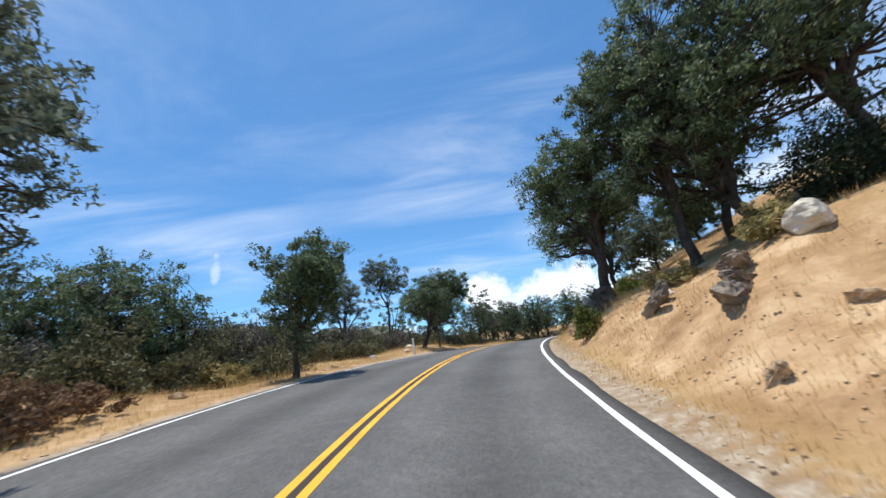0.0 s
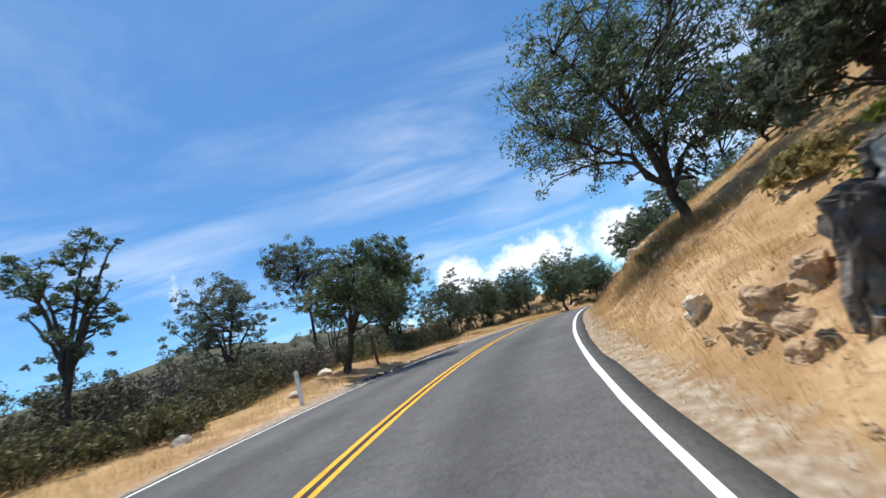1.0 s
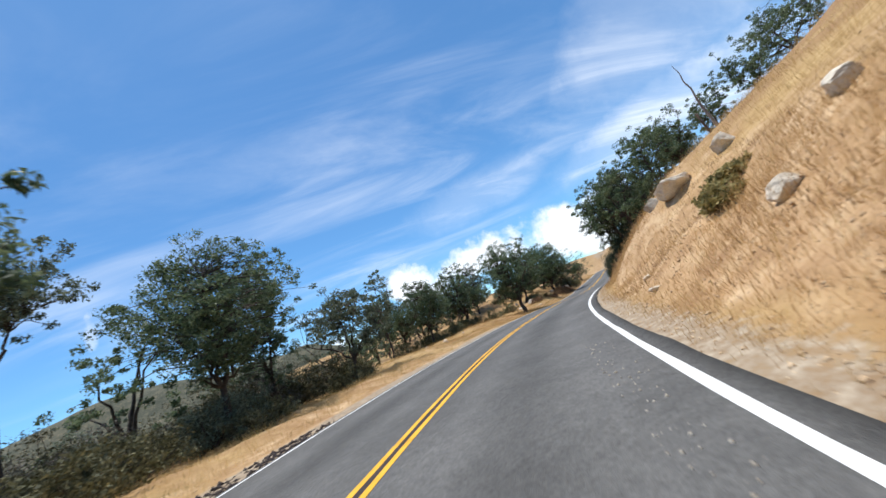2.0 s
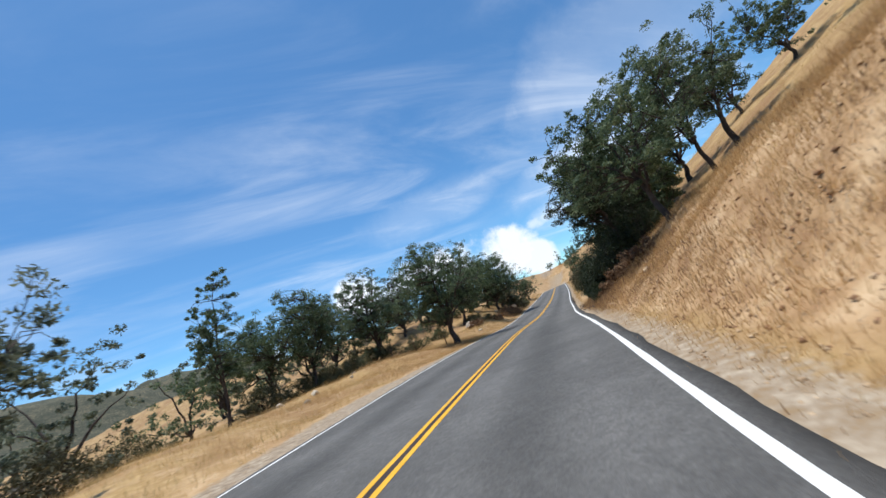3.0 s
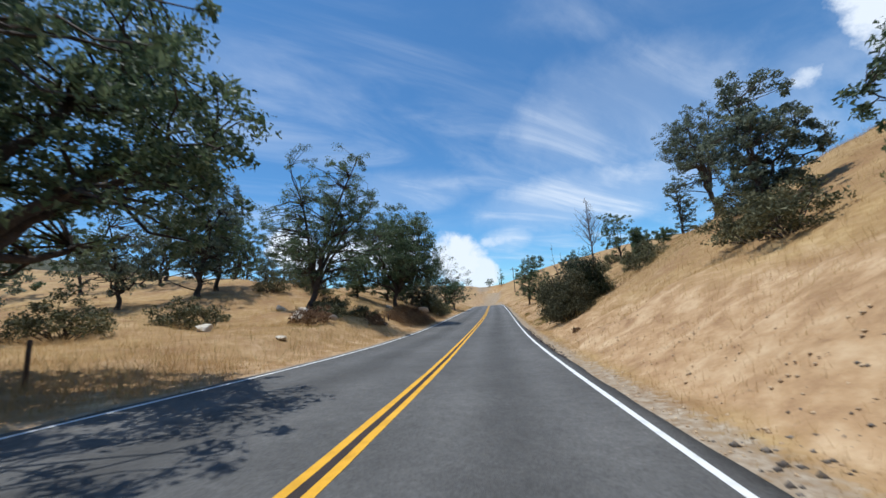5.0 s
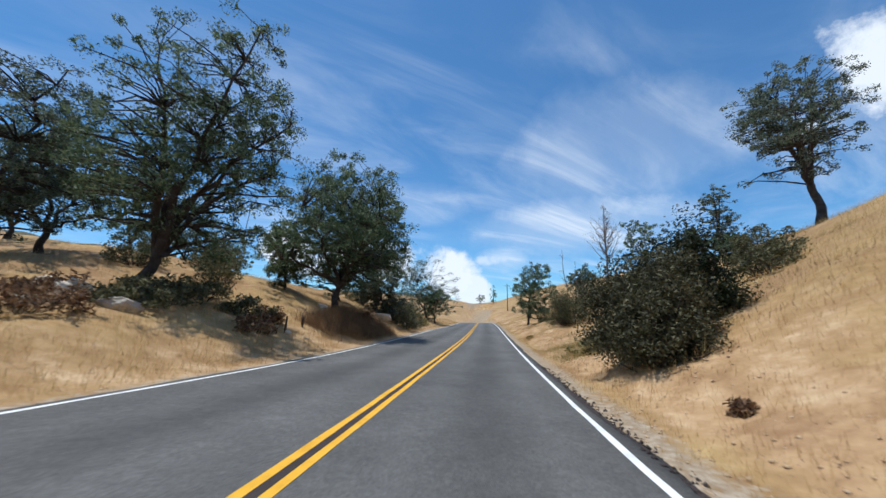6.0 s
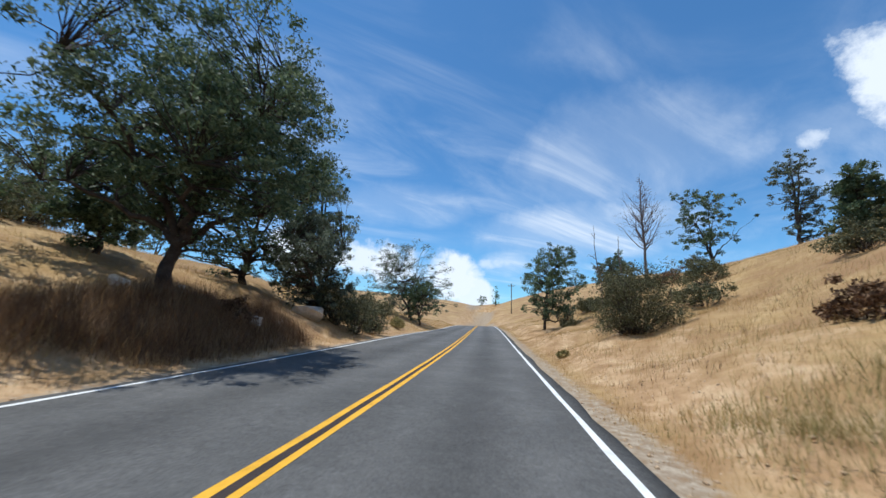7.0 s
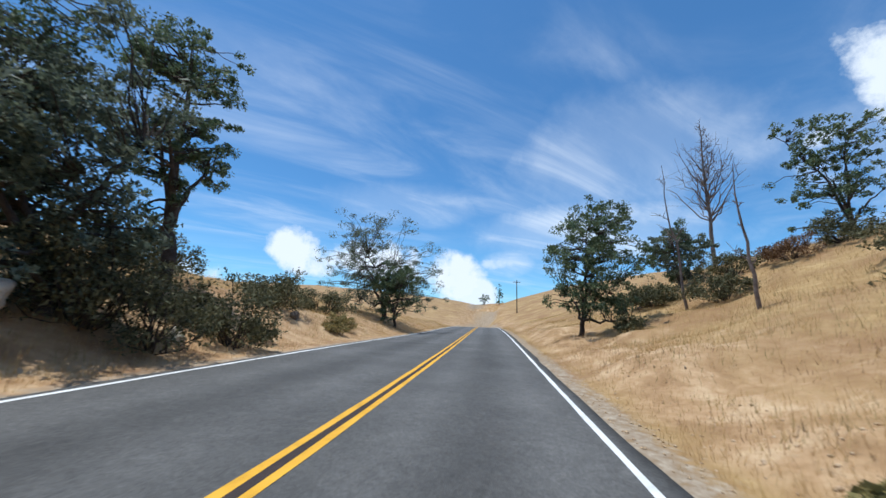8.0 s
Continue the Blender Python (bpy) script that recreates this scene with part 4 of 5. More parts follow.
oak(1853, 6.3, 4.7, 0.281, 8000, 0.14, label="leaning thin-leaved oak on the grassy bank", group=SLOPE, at=(29.8, 49.2), trunk=0.15, gaps=0.6, forks=7, lean=(-0.15, 0.80))
oak(54, 7.2, 4.2, 0.3, 4500, 0.14, label="thin dark oak on the grassy bank", group=SLOPE, at=(34.9, 49.8), trunk=0.13, lean=(-0.2, 0.0), gaps=0.4, forks=7)
oak(8355, 7.4, 4.4, 0.001, 22000, 0.09, leaf_mat=M_LEAF_DARK, skirt=0.62, label="dense dark evergreen oak leaning out to the road", group=SLOPE, at=(34.0, 58.8), trunk=0.2, gaps=0.1, lean=(1.30, -2.00))
oak(56, 6.4, 4.2, 0.05, 9500, 0.14, leaf_mat=M_LEAF, skirt=0.62, label="dense dark evergreen oak on the bank", group=SLOPE, at=(36.0, 54.0), trunk=0.2, gaps=0.72)
oak(69, 7.2, 4.7, 0.26, 15000, 0.13, leaf_mat=M_LEAF_DARK, skirt=0.62, label="dense dark evergreen oak shading the cut bank", group=SLOPE, at=(38.6, 57.6), trunk=0.2, gaps=0.3)
oak(70, 6.0, 4.2, 0.42, 9000, 0.095, leaf_mat=M_LEAF_DARK, skirt=0.62, label="dense dark evergreen oak on the bank", group=SLOPE, at=(32.6, 54.2), trunk=0.16, gaps=0.6, lean=(-0.70, 0.40))
oak(57, 6.8, 4.6, 0.3, 5000, 0.15, label=SPARSE, group=SLOPE, at=(39.0, 50.4), gaps=0.35)
oak(5958, 6.6, 3.6, 0.044, 6000, 0.16, M_LEAF_GREY, label="upright grey-leaved tree on the slope", group=SLOPE, at=(50.4, 68.1), gaps=0.25, lean=(0.17, -0.37))
oak(11359, 4.0, 2.8, 0.0, 3800, 0.15, label=DENSE, group=SLOPE, at=(44.6, 62.9), lean=(0.10, -0.20))
oak(60, 3.4, 2.2, 0.1, 4500, 0.17, label=DENSE, group=SLOPE, at=(71.3, 86.0))
oak(6861, 12.4, 7.0, 0.3, 10000, 0.17, M_LEAF_GREY, label="tall airy grey-green pine-like tree on the ridge", group=SLOPE, at=(74.0, 79.2), forks=7, lean=(0.00, 0.40), gaps=0.2)
oak(63, 2.0, 2.6, 0.2, 1500, 0.17, label="small dark tree on the skyline", group=SLOPE, at=(74.4, 85.1))
oak(4264, 7.8, 5.0, 0.129, 3200, 0.19, label="open dark oak on the skyline", group=SLOPE, at=(85.1, 97.4), gaps=0.45, forks=8, trunk=0.16, lean=(0.00, 0.60))
oak(265, 10.2, 4.5, 0.06, 5000, 0.19, M_LEAF_GREY, label="tall grey tree on the skyline", group=SLOPE, at=(100.5, 95.4), lean=(0.04, -0.06))
oak(5766, 7.8, 5.2, 0.19, 8500, 0.15, label="two-headed dark oak in the grass by the road", group=SLOPE, at=(72.5, 106.2), gaps=0.3, trunk=0.17, skirt=0.15, lean=(0.20, -0.90))
oak(67, 4.2, 4.6, 0.1, 3500, 0.17, M_LEAF_GREY, label=SPARSE, group=SLOPE, at=(83.3, 106.1), gaps=0.4)
oak(68, 4.9, 2.9, 0.1, 3000, 0.17, label=DENSE, group=SLOPE, at=(84.9, 106.9), gaps=0.3)
dead_tree(71, 13.2, (90.4, 106.7), "tall bleached dead tree with fine bare twigs", 0.5, 70, trunk=0.17)
dead_tree(72, 5.7, (72.4, 98.0), "slim dead trunk with a few side twigs", 0.18, 7, lean=(-0.35, 0.2), trunk=0.075)
dead_tree(73, 7.8, (75.4, 101.9), "slim dead trunk with thin brown twigs", 0.22, 9, lean=(-0.4, 0.5), trunk=0.07)
dead_tree(74, 5.6, (30.8, 40.8), "bare leaning dead pole on the ridge", 0.1, 4, trunk=0.1)
dead_tree(75, 3.6, (20.0, 12.6), "bare bleached limb tree on the bank", 0.5, 10, trunk=0.08)

# ---------------------------------------------------------------- shrubs
DULL = "dull grey-green roadside shrub"
shrub(101, 2.9, 3.1, (48.9, 77.6), "large olive-brown rounded shrub on the bank", 30000, 0.08, M_OLIVE)
shrub(109, 1.7, 2.2, (48.1, 76.9), "dark low scrub at the foot of the bank", 6000, 0.08, M_OLIVE)
shrub(107, 2.8, 2.6, (53.1, 102.9), "grey-green shrub at the foot of the oak", 5000, 0.09, M_BRUSH)
shrub(108, 1.9, 2.2, (54.3, 102.9), "grey-green shrub at the foot of the oak", 3500, 0.09, M_BRUSH)
# the darkened leaves stand in for this shrub's backlit side
shrub(106, 3.1, 3.0, (50.9, 77.6), "large shrub on the bank, coloured dark as backlit", 24000, 0.085, M_LEAF_DARK)
shrub(102, 3.1, 3.3, (62.2, 91.2), "large grey-green rounded shrub in dry grass", 26000, 0.062)
shrub(103, 1.0, 0.85, (6.35, 11.2), "small yellow-green bush hanging on the cut bank", 2200, 0.09, M_LEAF_BRIGHT)
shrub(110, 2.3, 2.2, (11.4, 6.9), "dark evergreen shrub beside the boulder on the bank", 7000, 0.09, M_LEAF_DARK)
shrub(104, 2.0, 2.0, (55.9, 104.8), DULL, 3000, 0.1)
for n, (s, u, h, w, m) in enumerate((
        (108.6, -6.6, 0.8, 1.4, M_RUSTY), 
        (91, -8.6, 1.0, 2.4, M_RUSTY), (94, -9.0, 1.1, 2.6, M_BRUSH), (96.5, -10.4, 1.2, 2.4, M_BRUSH),
        (6.7, -6.7, 0.9, 1.8, M_RUSTY), (5.4, -6.5, 0.8, 1.6, M_RUSTY), (6.0, -8.0, 1.1, 2.2, M_RUSTY), (4.0, -6.4, 0.8, 1.8, M_RUSTY), (11.4, -9.2, 1.4, 2.6, M_BRUSH), (9.4, -10.5, 1.6, 3.0, M_BRUSH), (8.6, -13, 2.2, 3.6, M_BRUSH), (12.0, -8.0, 1.0, 2.0, M_SEDGE), (12.5, -12, 2.2, 3.6, M_BRUSH),
        (14, -7.6, 1.4, 2.6, M_BRUSH), (16, -9.6, 1.6, 3.2, M_BRUSH), (19, -9.5, 1.6, 3.0, M_BRUSH), (21, -8.2, 1.5, 2.6, M_BRUSH), (23.5, -10, 1.8, 3.4, M_BRUSH),
        (26, -11, 1.8, 3.4, M_BRUSH), (31, -12, 1.8, 3.6, M_BRUSH), (34, -10, 1.5, 3.2, M_BRUSH), (37, -13, 1.9, 3.8, M_BRUSH), (40, -10.5, 1.3, 3.0, M_BRUSH),
        (46, -11, 1.3, 3.0, M_BRUSH), (49, -13, 1.6, 3.6, M_BRUSH), (61, -24, 2.0, 4.4, M_BRUSH),
        (68, -21, 2.0, 4.4, M_BRUSH), (73, -19, 1.6, 4.0, M_BRUSH), (79, -15, 1.5, 2.6, M_BRUSH), (83, -14, 1.6, 3.2, M_BRUSH), (87, -12.5, 1.6, 3.2, M_BRUSH),
        (120, -7.0, 1.2, 1.6, M_BRUSH), (126, -8.0, 1.5, 3.0, M_BRUSH), (129, -10, 1.8, 3.6, M_BRUSH), (133, -9, 1.7, 3.4, M_BRUSH), (123, -12, 1.8, 3.6, M_BRUSH), (127.5, -5.8, 0.9, 1.2, M_SEDGE),
        (27.0, 6.5, 0.6, 1.0, M_BRUSH), (25.2, 6.6, 0.6, 0.9, M_TWIG), (36.4, 6.7, 0.5, 1.0, M_SEDGE), (37.0, 7.3, 0.5, 1.0, M_SEDGE),
        (17.5, 7.4, 0.8, 1.2, M_LEAF_BRIGHT), (20, 7.8, 0.7, 1.2, M_SEDGE), (60, 6.6, 0.9, 2.0, M_RUSTY), (62.0, 5.9, 0.9, 1.8, M_RUSTY), (64.4, 5.4, 0.6, 1.4, M_RUSTY),
        (80, 11.5, 1.0, 1.8, M_SEDGE), (90.0, 5.5, 0.22, 0.18, M_RUSTY), (113.3, 4.95, 0.34, 0.36, M_SEDGE), (99.2, 5.6, 0.5, 1.2, M_SEDGE), (101.2, 7.4, 0.6, 1.4, M_SEDGE), (100.4, 6.4, 0.45, 1.2, M_SEDGE), (105.6, 9.5, 0.8, 1.4, M_RUSTY), 
        (98.9, -8.8, 1.1, 2.2, M_BRUSH), (99.3, -11.0, 1.5, 2.6, M_BRUSH), (97.0, -6.9, 0.8, 1.6, M_RUSTY), (99.8, -8.1, 0.8, 1.5, M_RUSTY), (105.3, -15.5, 1.6, 2.8, M_BRUSH), (108, -18, 2.0, 3.2, M_BRUSH), (111, -20, 2.2, 3.4, M_BRUSH), (103, -19, 2.0, 3.2, M_BRUSH),
        (133.8, 11.6, 1.6, 2.8, M_BRUSH), (133.7, 16.4, 1.5, 3.0, M_BRUSH), (131.2, 17.8, 1.4, 2.8, M_RUSTY), (130.6, 20, 1.6, 3.2, M_BRUSH), (101, 13.6, 1.7, 3.0, M_BRUSH), (83.4, 10.8, 1.6, 2.8, M_BRUSH), (86, 11.4, 1.6, 2.8, M_BRUSH), (113.3, 16.8, 1.5, 2.6, M_BRUSH), (73.3, 7.7, 0.9, 1.1, M_LEAF_BRIGHT), (121.5, -5.9, 0.7, 1.2, M_BRUSH), (129.7, -6.2, 0.8, 1.2, M_SEDGE),
        (74, -16, 1.6, 3.0, M_BRUSH), (76.5, -18, 1.8, 3.2, M_BRUSH), (79, -17, 1.6, 3.0, M_BRUSH), (71.5, -20, 1.8, 3.4, M_BRUSH), (82, -19, 1.8, 3.2, M_BRUSH), (77.5, -22, 2.0, 3.6, M_BRUSH),
        (118, 13, 1.4, 3.0, M_BRUSH), (123, 16, 1.6, 3.6, M_BRUSH), (129, 13, 1.5, 3.0, M_BRUSH), (134, 12, 1.6, 3.4, M_BRUSH), (98.5, 12, 1.4, 2.6, M_BRUSH), (92, 15, 1.6, 3.0, M_BRUSH),
        (9, 8.8, 0.8, 1.2, M_SEDGE), (7.5, 7.9, 0.7, 1.0, M_SEDGE), (10.8, 7.4, 0.5, 0.8, M_SEDGE), (11.4, 7.0, 0.5, 0.7, M_SEDGE), (128, 8.2, 0.9, 1.2, M_BRUSH))):
    p = on_road(s, u)
    kind = {M_RUSTY: "rusty brown dry brush at the roadside", M_BRUSH: "grey-green chaparral shrub in dry grass", M_TWIG: "bare grey twiggy brush on the bank", M_SEDGE: "pale dry weeds with green tufts", M_LEAF_BRIGHT: "yellow-green bush on the bank"}[m]
    shrub(120 + n, h, w, (float(p[0]), float(p[1])), kind, int(1000 + 560 * h * w), 0.115, m)

for n in range(44):
    rng = np.random.default_rng(1200 + n)
    s = 9 + 0.98 * n + rng.uniform(-1, 1)
    u = -rng.uniform(8.5, 18) - float(np.clip((s - 32) / 2, 0, 1)) * 4.5
    if min(abs(s - 29) + abs(u + 8), abs(s - 22) + abs(u + 5)) < 2.5:
        continue
    p = on_road(s, u)
    h = rng.uniform(0.8, 2.9) + 0.07 * (-u - 8)
    shrub(1300 + n, h, h * rng.uniform(0.9, 1.5), (float(p[0]), float(p[1])), ("grey-green chaparral shrub in the thicket", "bare grey twiggy brush in the thicket", "dark olive shrub in the thicket", "dry olive shrub in the thicket")[n % 4], int(2000 + 700 * h), 0.12, (M_BRUSH, M_TWIG, M_OLIVE, M_LEAF_GREY)[n % 4], group="thicket")

for n in range(40):
    rng = np.random.default_rng(1500 + n)
    p = on_road(9 + 1.15 * n + rng.uniform(-0.5, 0.5), -rng.uniform(10.5, 13.5) - (0 if n % 2 else rng.uniform(3, 9)) - (5.0 if n > 20 else 0.0))
    h = rng.uniform(1.9, 2.9) * (1.0 if n % 2 else 1.5)
    shrub(1520 + n, h, h * rng.uniform(1.1, 1.5), (float(p[0]), float(p[1])), ("tall dark olive shrub behind the verge", "tall bare grey brush behind the verge", "tall dark olive shrub behind the verge")[n % 3], 3600, 0.12, (M_OLIVE, M_TWIG, M_OLIVE)[n % 3], group="thicket")

# scrub added to darken the bank where deep shade lies under the oaks
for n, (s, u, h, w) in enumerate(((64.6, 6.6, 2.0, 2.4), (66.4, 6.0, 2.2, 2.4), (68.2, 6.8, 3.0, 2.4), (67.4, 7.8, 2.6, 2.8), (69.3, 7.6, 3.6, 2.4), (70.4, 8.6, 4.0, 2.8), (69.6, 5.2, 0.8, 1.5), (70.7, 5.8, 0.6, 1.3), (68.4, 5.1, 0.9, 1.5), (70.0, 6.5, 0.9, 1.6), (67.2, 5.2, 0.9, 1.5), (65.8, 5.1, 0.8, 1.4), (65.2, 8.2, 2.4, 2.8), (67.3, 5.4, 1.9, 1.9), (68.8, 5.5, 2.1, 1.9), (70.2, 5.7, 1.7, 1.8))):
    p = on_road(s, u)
    shrub(1400 + n, h, w, (float(p[0]), float(p[1])), "dark scrub added for the deep shade under the oaks", 7500, 0.075, M_LEAF_DARK, group="dark scrub")

# ---------------------------------------------------------------- rocks
GREY, PALE = "weathered grey granite boulder in the bank", "pale sunlit granite boulder in dry grass"
for n, (s, u, size, m, up) in enumerate((
        (6.8, 7.9, (0.95, 0.8, 0.75), M_PALE, 0.0), (33.4, 6.1, (0.5, 0.4, 0.4), M_PALE, 0.0), (33.6, 7.6, (0.7, 0.5, 0.4), M_PALE, 0.0), (56.6, 5.5, (0.26, 0.22, 0.24), M_RUST_ROCK, 0.1),
        
        (24.8, 6.4, (0.6, 0.5, 0.5), M_PALE, 0.0), (25.7, 6.9, (0.36, 0.3, 0.36), M_PALE, 0.0), (41.8, 7.7, (2.0, 1.1, 0.8), M_PALE, -0.1), (40.0, 8.8, (0.9, 0.8, 0.7), M_PALE, 0.0), (43.0, 7.0, (0.6, 0.5, 0.5), M_ROCK, 0.0),
         
        (106.2, -8.6, (0.7, 0.5, 0.5), M_PALE, 0.0), (107.4, -8.0, (0.5, 0.4, 0.35), M_ROCK, 0.0), (108.4, -8.6, (0.6, 0.5, 0.45), M_PALE, 0.0),
        (92.3, -9.8, (1.2, 1.0, 1.0), M_PALE, 0.0), (93.3, -8.6, (1.0, 0.8, 0.6), M_ROCK, 0.0), (96, -13.5, (0.8, 0.7, 0.6), M_PALE, 0.0), (85, -10, (0.7, 0.6, 0.5), M_PALE, 0.0), (99.4, -6.9, (0.35, 0.3, 0.3), M_PALE, 0.0),
        (114.8, -7.2, (1.9, 1.1, 1.0), M_PALE, 0.1), (109.5, -6.4, (0.5, 0.45, 0.4), M_PALE, 0.1), (111.2, -6.6, (0.6, 0.4, 0.35), M_PALE, 0.0),
        (118.2, -5.9, (0.5, 0.45, 0.6), M_PALE, 0.0), (125.8, -7.0, (0.8, 0.5, 0.45), M_DARK_ROCK, 0.0), (96.5, 8.9, (0.8, 0.6, 0.7), M_PALE, 0.0),
        (64.6, -13.4, (0.6, 0.5, 0.4), M_PALE, 0.0), (63.4, -15.0, (0.5, 0.4, 0.35), M_PALE, 0.0), (67, -12.2, (0.35, 0.3, 0.3), M_PALE, 0.0), (62, -12, (0.5, 0.4, 0.3), M_ROCK, 0.0), (71.5, -15, (0.6, 0.5, 0.4), M_PALE, 0.0),
        (85.5, -7.0, (0.6, 0.4, 0.25), M_PALE, 0.0), (20.5, -6.7, (0.7, 0.45, 0.4), M_PALE, 0.0), (24, -6.3, (0.6, 0.5, 0.35), M_PALE, 0.0), (28.4, -8.6, (0.9, 0.8, 0.6), M_PALE, 0.0), (15.6, -5.8, (0.5, 0.4, 0.25), M_RUST_ROCK, 0.0), (9.0, -6.6, (0.6, 0.4, 0.25), M_RUST_ROCK, 0.0),
        (43.6, -14.9, (0.6, 0.5, 0.4), M_PALE, 0.0), (38.8, 5.0, (0.3, 0.25, 0.2), M_PALE, 0.0), (36.2, 4.6, (0.3, 0.2, 0.15), M_PALE, 0.0))):
    p = on_road(s, u)
    boulder(500 + n, size, (float(p[0]), float(p[1])), {M_PALE: PALE, M_RUST_ROCK: "broken rusty rock jutting from the cut bank", M_DARK_ROCK: "dark rock outcrop in the bank", M_ROCK: GREY}[m], m, up=up)

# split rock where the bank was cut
LAYERED, OUTCROP = "pale orange layered rock, split and crumbling, in the cut bank", "rock outcrop jutting from the cut bank, its shaded face coloured dark"
# the outcrop's shaded face is coloured in with the dark rock material
for n, (s, u, size, m, up, turn, tilt) in enumerate((
        (16.9, 4.75, (0.47, 0.36, 0.40), M_RUST_ROCK, 0.00, 0.3, 0.3), (17.1, 5.00, (0.51, 0.38, 0.32), M_RUST_ROCK, 0.05, 0.6, 0.35), (16.5, 5.00, (0.42, 0.42, 0.48), M_RUST_ROCK, 0.00, 0.2, 0.2), (17.3, 4.70, (0.42, 0.26, 0.22), M_RUST_ROCK, 0.00, 0.9, 0.2),
        (16.8, 5.35, (0.51, 0.42, 0.44), M_RUST_ROCK, 0.05, 0.1, 0.4), (16.3, 4.75, (0.38, 0.30, 0.24), M_RUST_ROCK, 0.00, 1.2, 0.1), (17.6, 4.60, (0.26, 0.21, 0.16), M_RUST_ROCK, 0.00, 0.4, 0.0), (18.5, 4.85, (0.40, 0.35, 0.70), M_PALE, 0.00, 0.4, 0.1),
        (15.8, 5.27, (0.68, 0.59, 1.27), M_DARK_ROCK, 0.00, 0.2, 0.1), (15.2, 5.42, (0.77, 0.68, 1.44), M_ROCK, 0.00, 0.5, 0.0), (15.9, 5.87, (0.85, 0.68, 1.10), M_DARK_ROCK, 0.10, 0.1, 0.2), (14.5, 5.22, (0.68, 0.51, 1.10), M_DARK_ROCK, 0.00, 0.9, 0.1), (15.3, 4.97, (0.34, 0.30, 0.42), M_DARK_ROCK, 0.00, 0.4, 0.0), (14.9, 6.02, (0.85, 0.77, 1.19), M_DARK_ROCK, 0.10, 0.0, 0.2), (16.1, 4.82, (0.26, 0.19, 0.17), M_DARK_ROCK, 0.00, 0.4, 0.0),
        (8.8, 5.70, (0.35, 0.30, 0.85), M_BROWN_ROCK, 0.00, 0.4, 0.9), (9.0, 5.95, (0.30, 0.40, 0.75), M_BROWN_ROCK, 0.00, 0.4, 0.85), (6.2, 6.00, (1.20, 0.60, 0.42), M_BROWN_ROCK, -0.05, 0.9, 0.5), (6.7, 6.40, (1.30, 0.50, 0.34), M_BROWN_ROCK, 0.0, 0.9, 0.4), (7.4, 6.90, (1.20, 0.45, 0.34), M_BROWN_ROCK, 0.10, 0.9, 0.4), (4.2, 4.95, (0.35, 0.30, 0.35), M_RUST_ROCK, 0.00, 0.3, 0.2), (9.6, 6.40, (0.50, 0.40, 0.40), M_PALE, 0.00, 0.3, 0.2), (4.4, 6.40, (0.50, 0.40, 0.30), M_RUST_ROCK, 0.00, 0.3, 0.2))):
    p = on_road(s, u)
    slab(620 + n, size, (float(p[0]), float(p[1])), {M_RUST_ROCK: LAYERED, M_DARK_ROCK: OUTCROP, M_PALE: "pale broken rock standing in the bank", M_ROCK: "grey tilted rock slab in the bank", M_BROWN_ROCK: "brown weathered rock slab tilted in the bank"}[m], m, up, turn, tilt, 0.58 if m == M_RUST_ROCK or m == M_PALE else 0.3)

# stones in the dark rock colour, which carries the bank's deep shade
for n in range(10):
    rng = np.random.default_rng(1700 + n)
    p = on_road(63.2 + 0.85 * n + rng.uniform(-0.2, 0.2), rng.uniform(3.95, 4.7))
    d = rng.uniform(0.13, 0.28)
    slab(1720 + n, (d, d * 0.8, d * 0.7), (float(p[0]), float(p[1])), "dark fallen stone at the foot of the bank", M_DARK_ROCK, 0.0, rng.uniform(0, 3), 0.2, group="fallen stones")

# ---------------------------------------------------------------- posts
def marker_post(s, u):
    p = on_road(s, u)
    at = standing(float(p[0]), float(p[1]), 0.0)
    thing = root("road_marker", at, "white flexible road marker post with a reflector", "marker", turn=radians(20))
    bm = bmesh.new()
    bmesh.ops.create_cube(bm, size=1.0, matrix=Matrix.Translation((0, 0, 0.47)) @ Matrix.Diagonal((0.13, 0.04, 1.16, 1)))
    bmesh.ops.bevel(bm, geom=bm.edges[:], offset=0.012, segments=2, affect="EDGES")
    part("post", bm, M_MARKER, thing)
    bm = bmesh.new()
    bmesh.ops.create_cube(bm, size=1.0, matrix=Matrix.Translation((0, -0.019, 0.88)) @ Matrix.Diagonal((0.075, 0.008, 0.1, 1)))
    part("reflector", bm, M_REFLECT, thing, "pale yellow reflector")


def fence_post(seed, s, u, tall, thick, label):
    rng = np.random.default_rng(seed)
    p = on_road(s, u)
    k = np.linspace(0, 1, 6)[:, None]
    pts = k * [rng.normal(0, 0.06), rng.normal(0, 0.06), tall + 0.3] - [0, 0, 0.3]
    rad = thick * (1.05 - 0.15 * k[:, 0]) * rng.uniform(0.9, 1.1, 6)
    pts, rad = np.r_[pts, pts[-1:] + [0.004, 0, 0.012]], np.r_[rad, 0.002]
    v, f = tube(pts, rad, 7)
    ob = piece("fence_post", smooth(fast_mesh("fence_post", v, f)), M_POST)
    ob.location = standing(float(p[0]), float(p[1]), 0.0)
    return tagged(ob, label, "post", "old fence posts")


marker_post(23.1, -5.25)
for n, (s, u, h, w) in enumerate(((29.8, -6.5, 1.5, 0.07), (75.6, -7.9, 1.0, 0.05), (78.8, -12.2, 1.1, 0.05), (77.2, -7.1, 0.9, 0.04), (73.2, -12, 1.0, 0.05), (99.3, -7.0, 0.7, 0.05), (101.2, -7.2, 0.55, 0.06), (103.0, -7.6, 0.5, 0.05), (44.2, 10.2, 0.9, 0.05))):
    fence_post(700 + n, s, u, h, w, "weathered grey wooden fence post in dry grass")


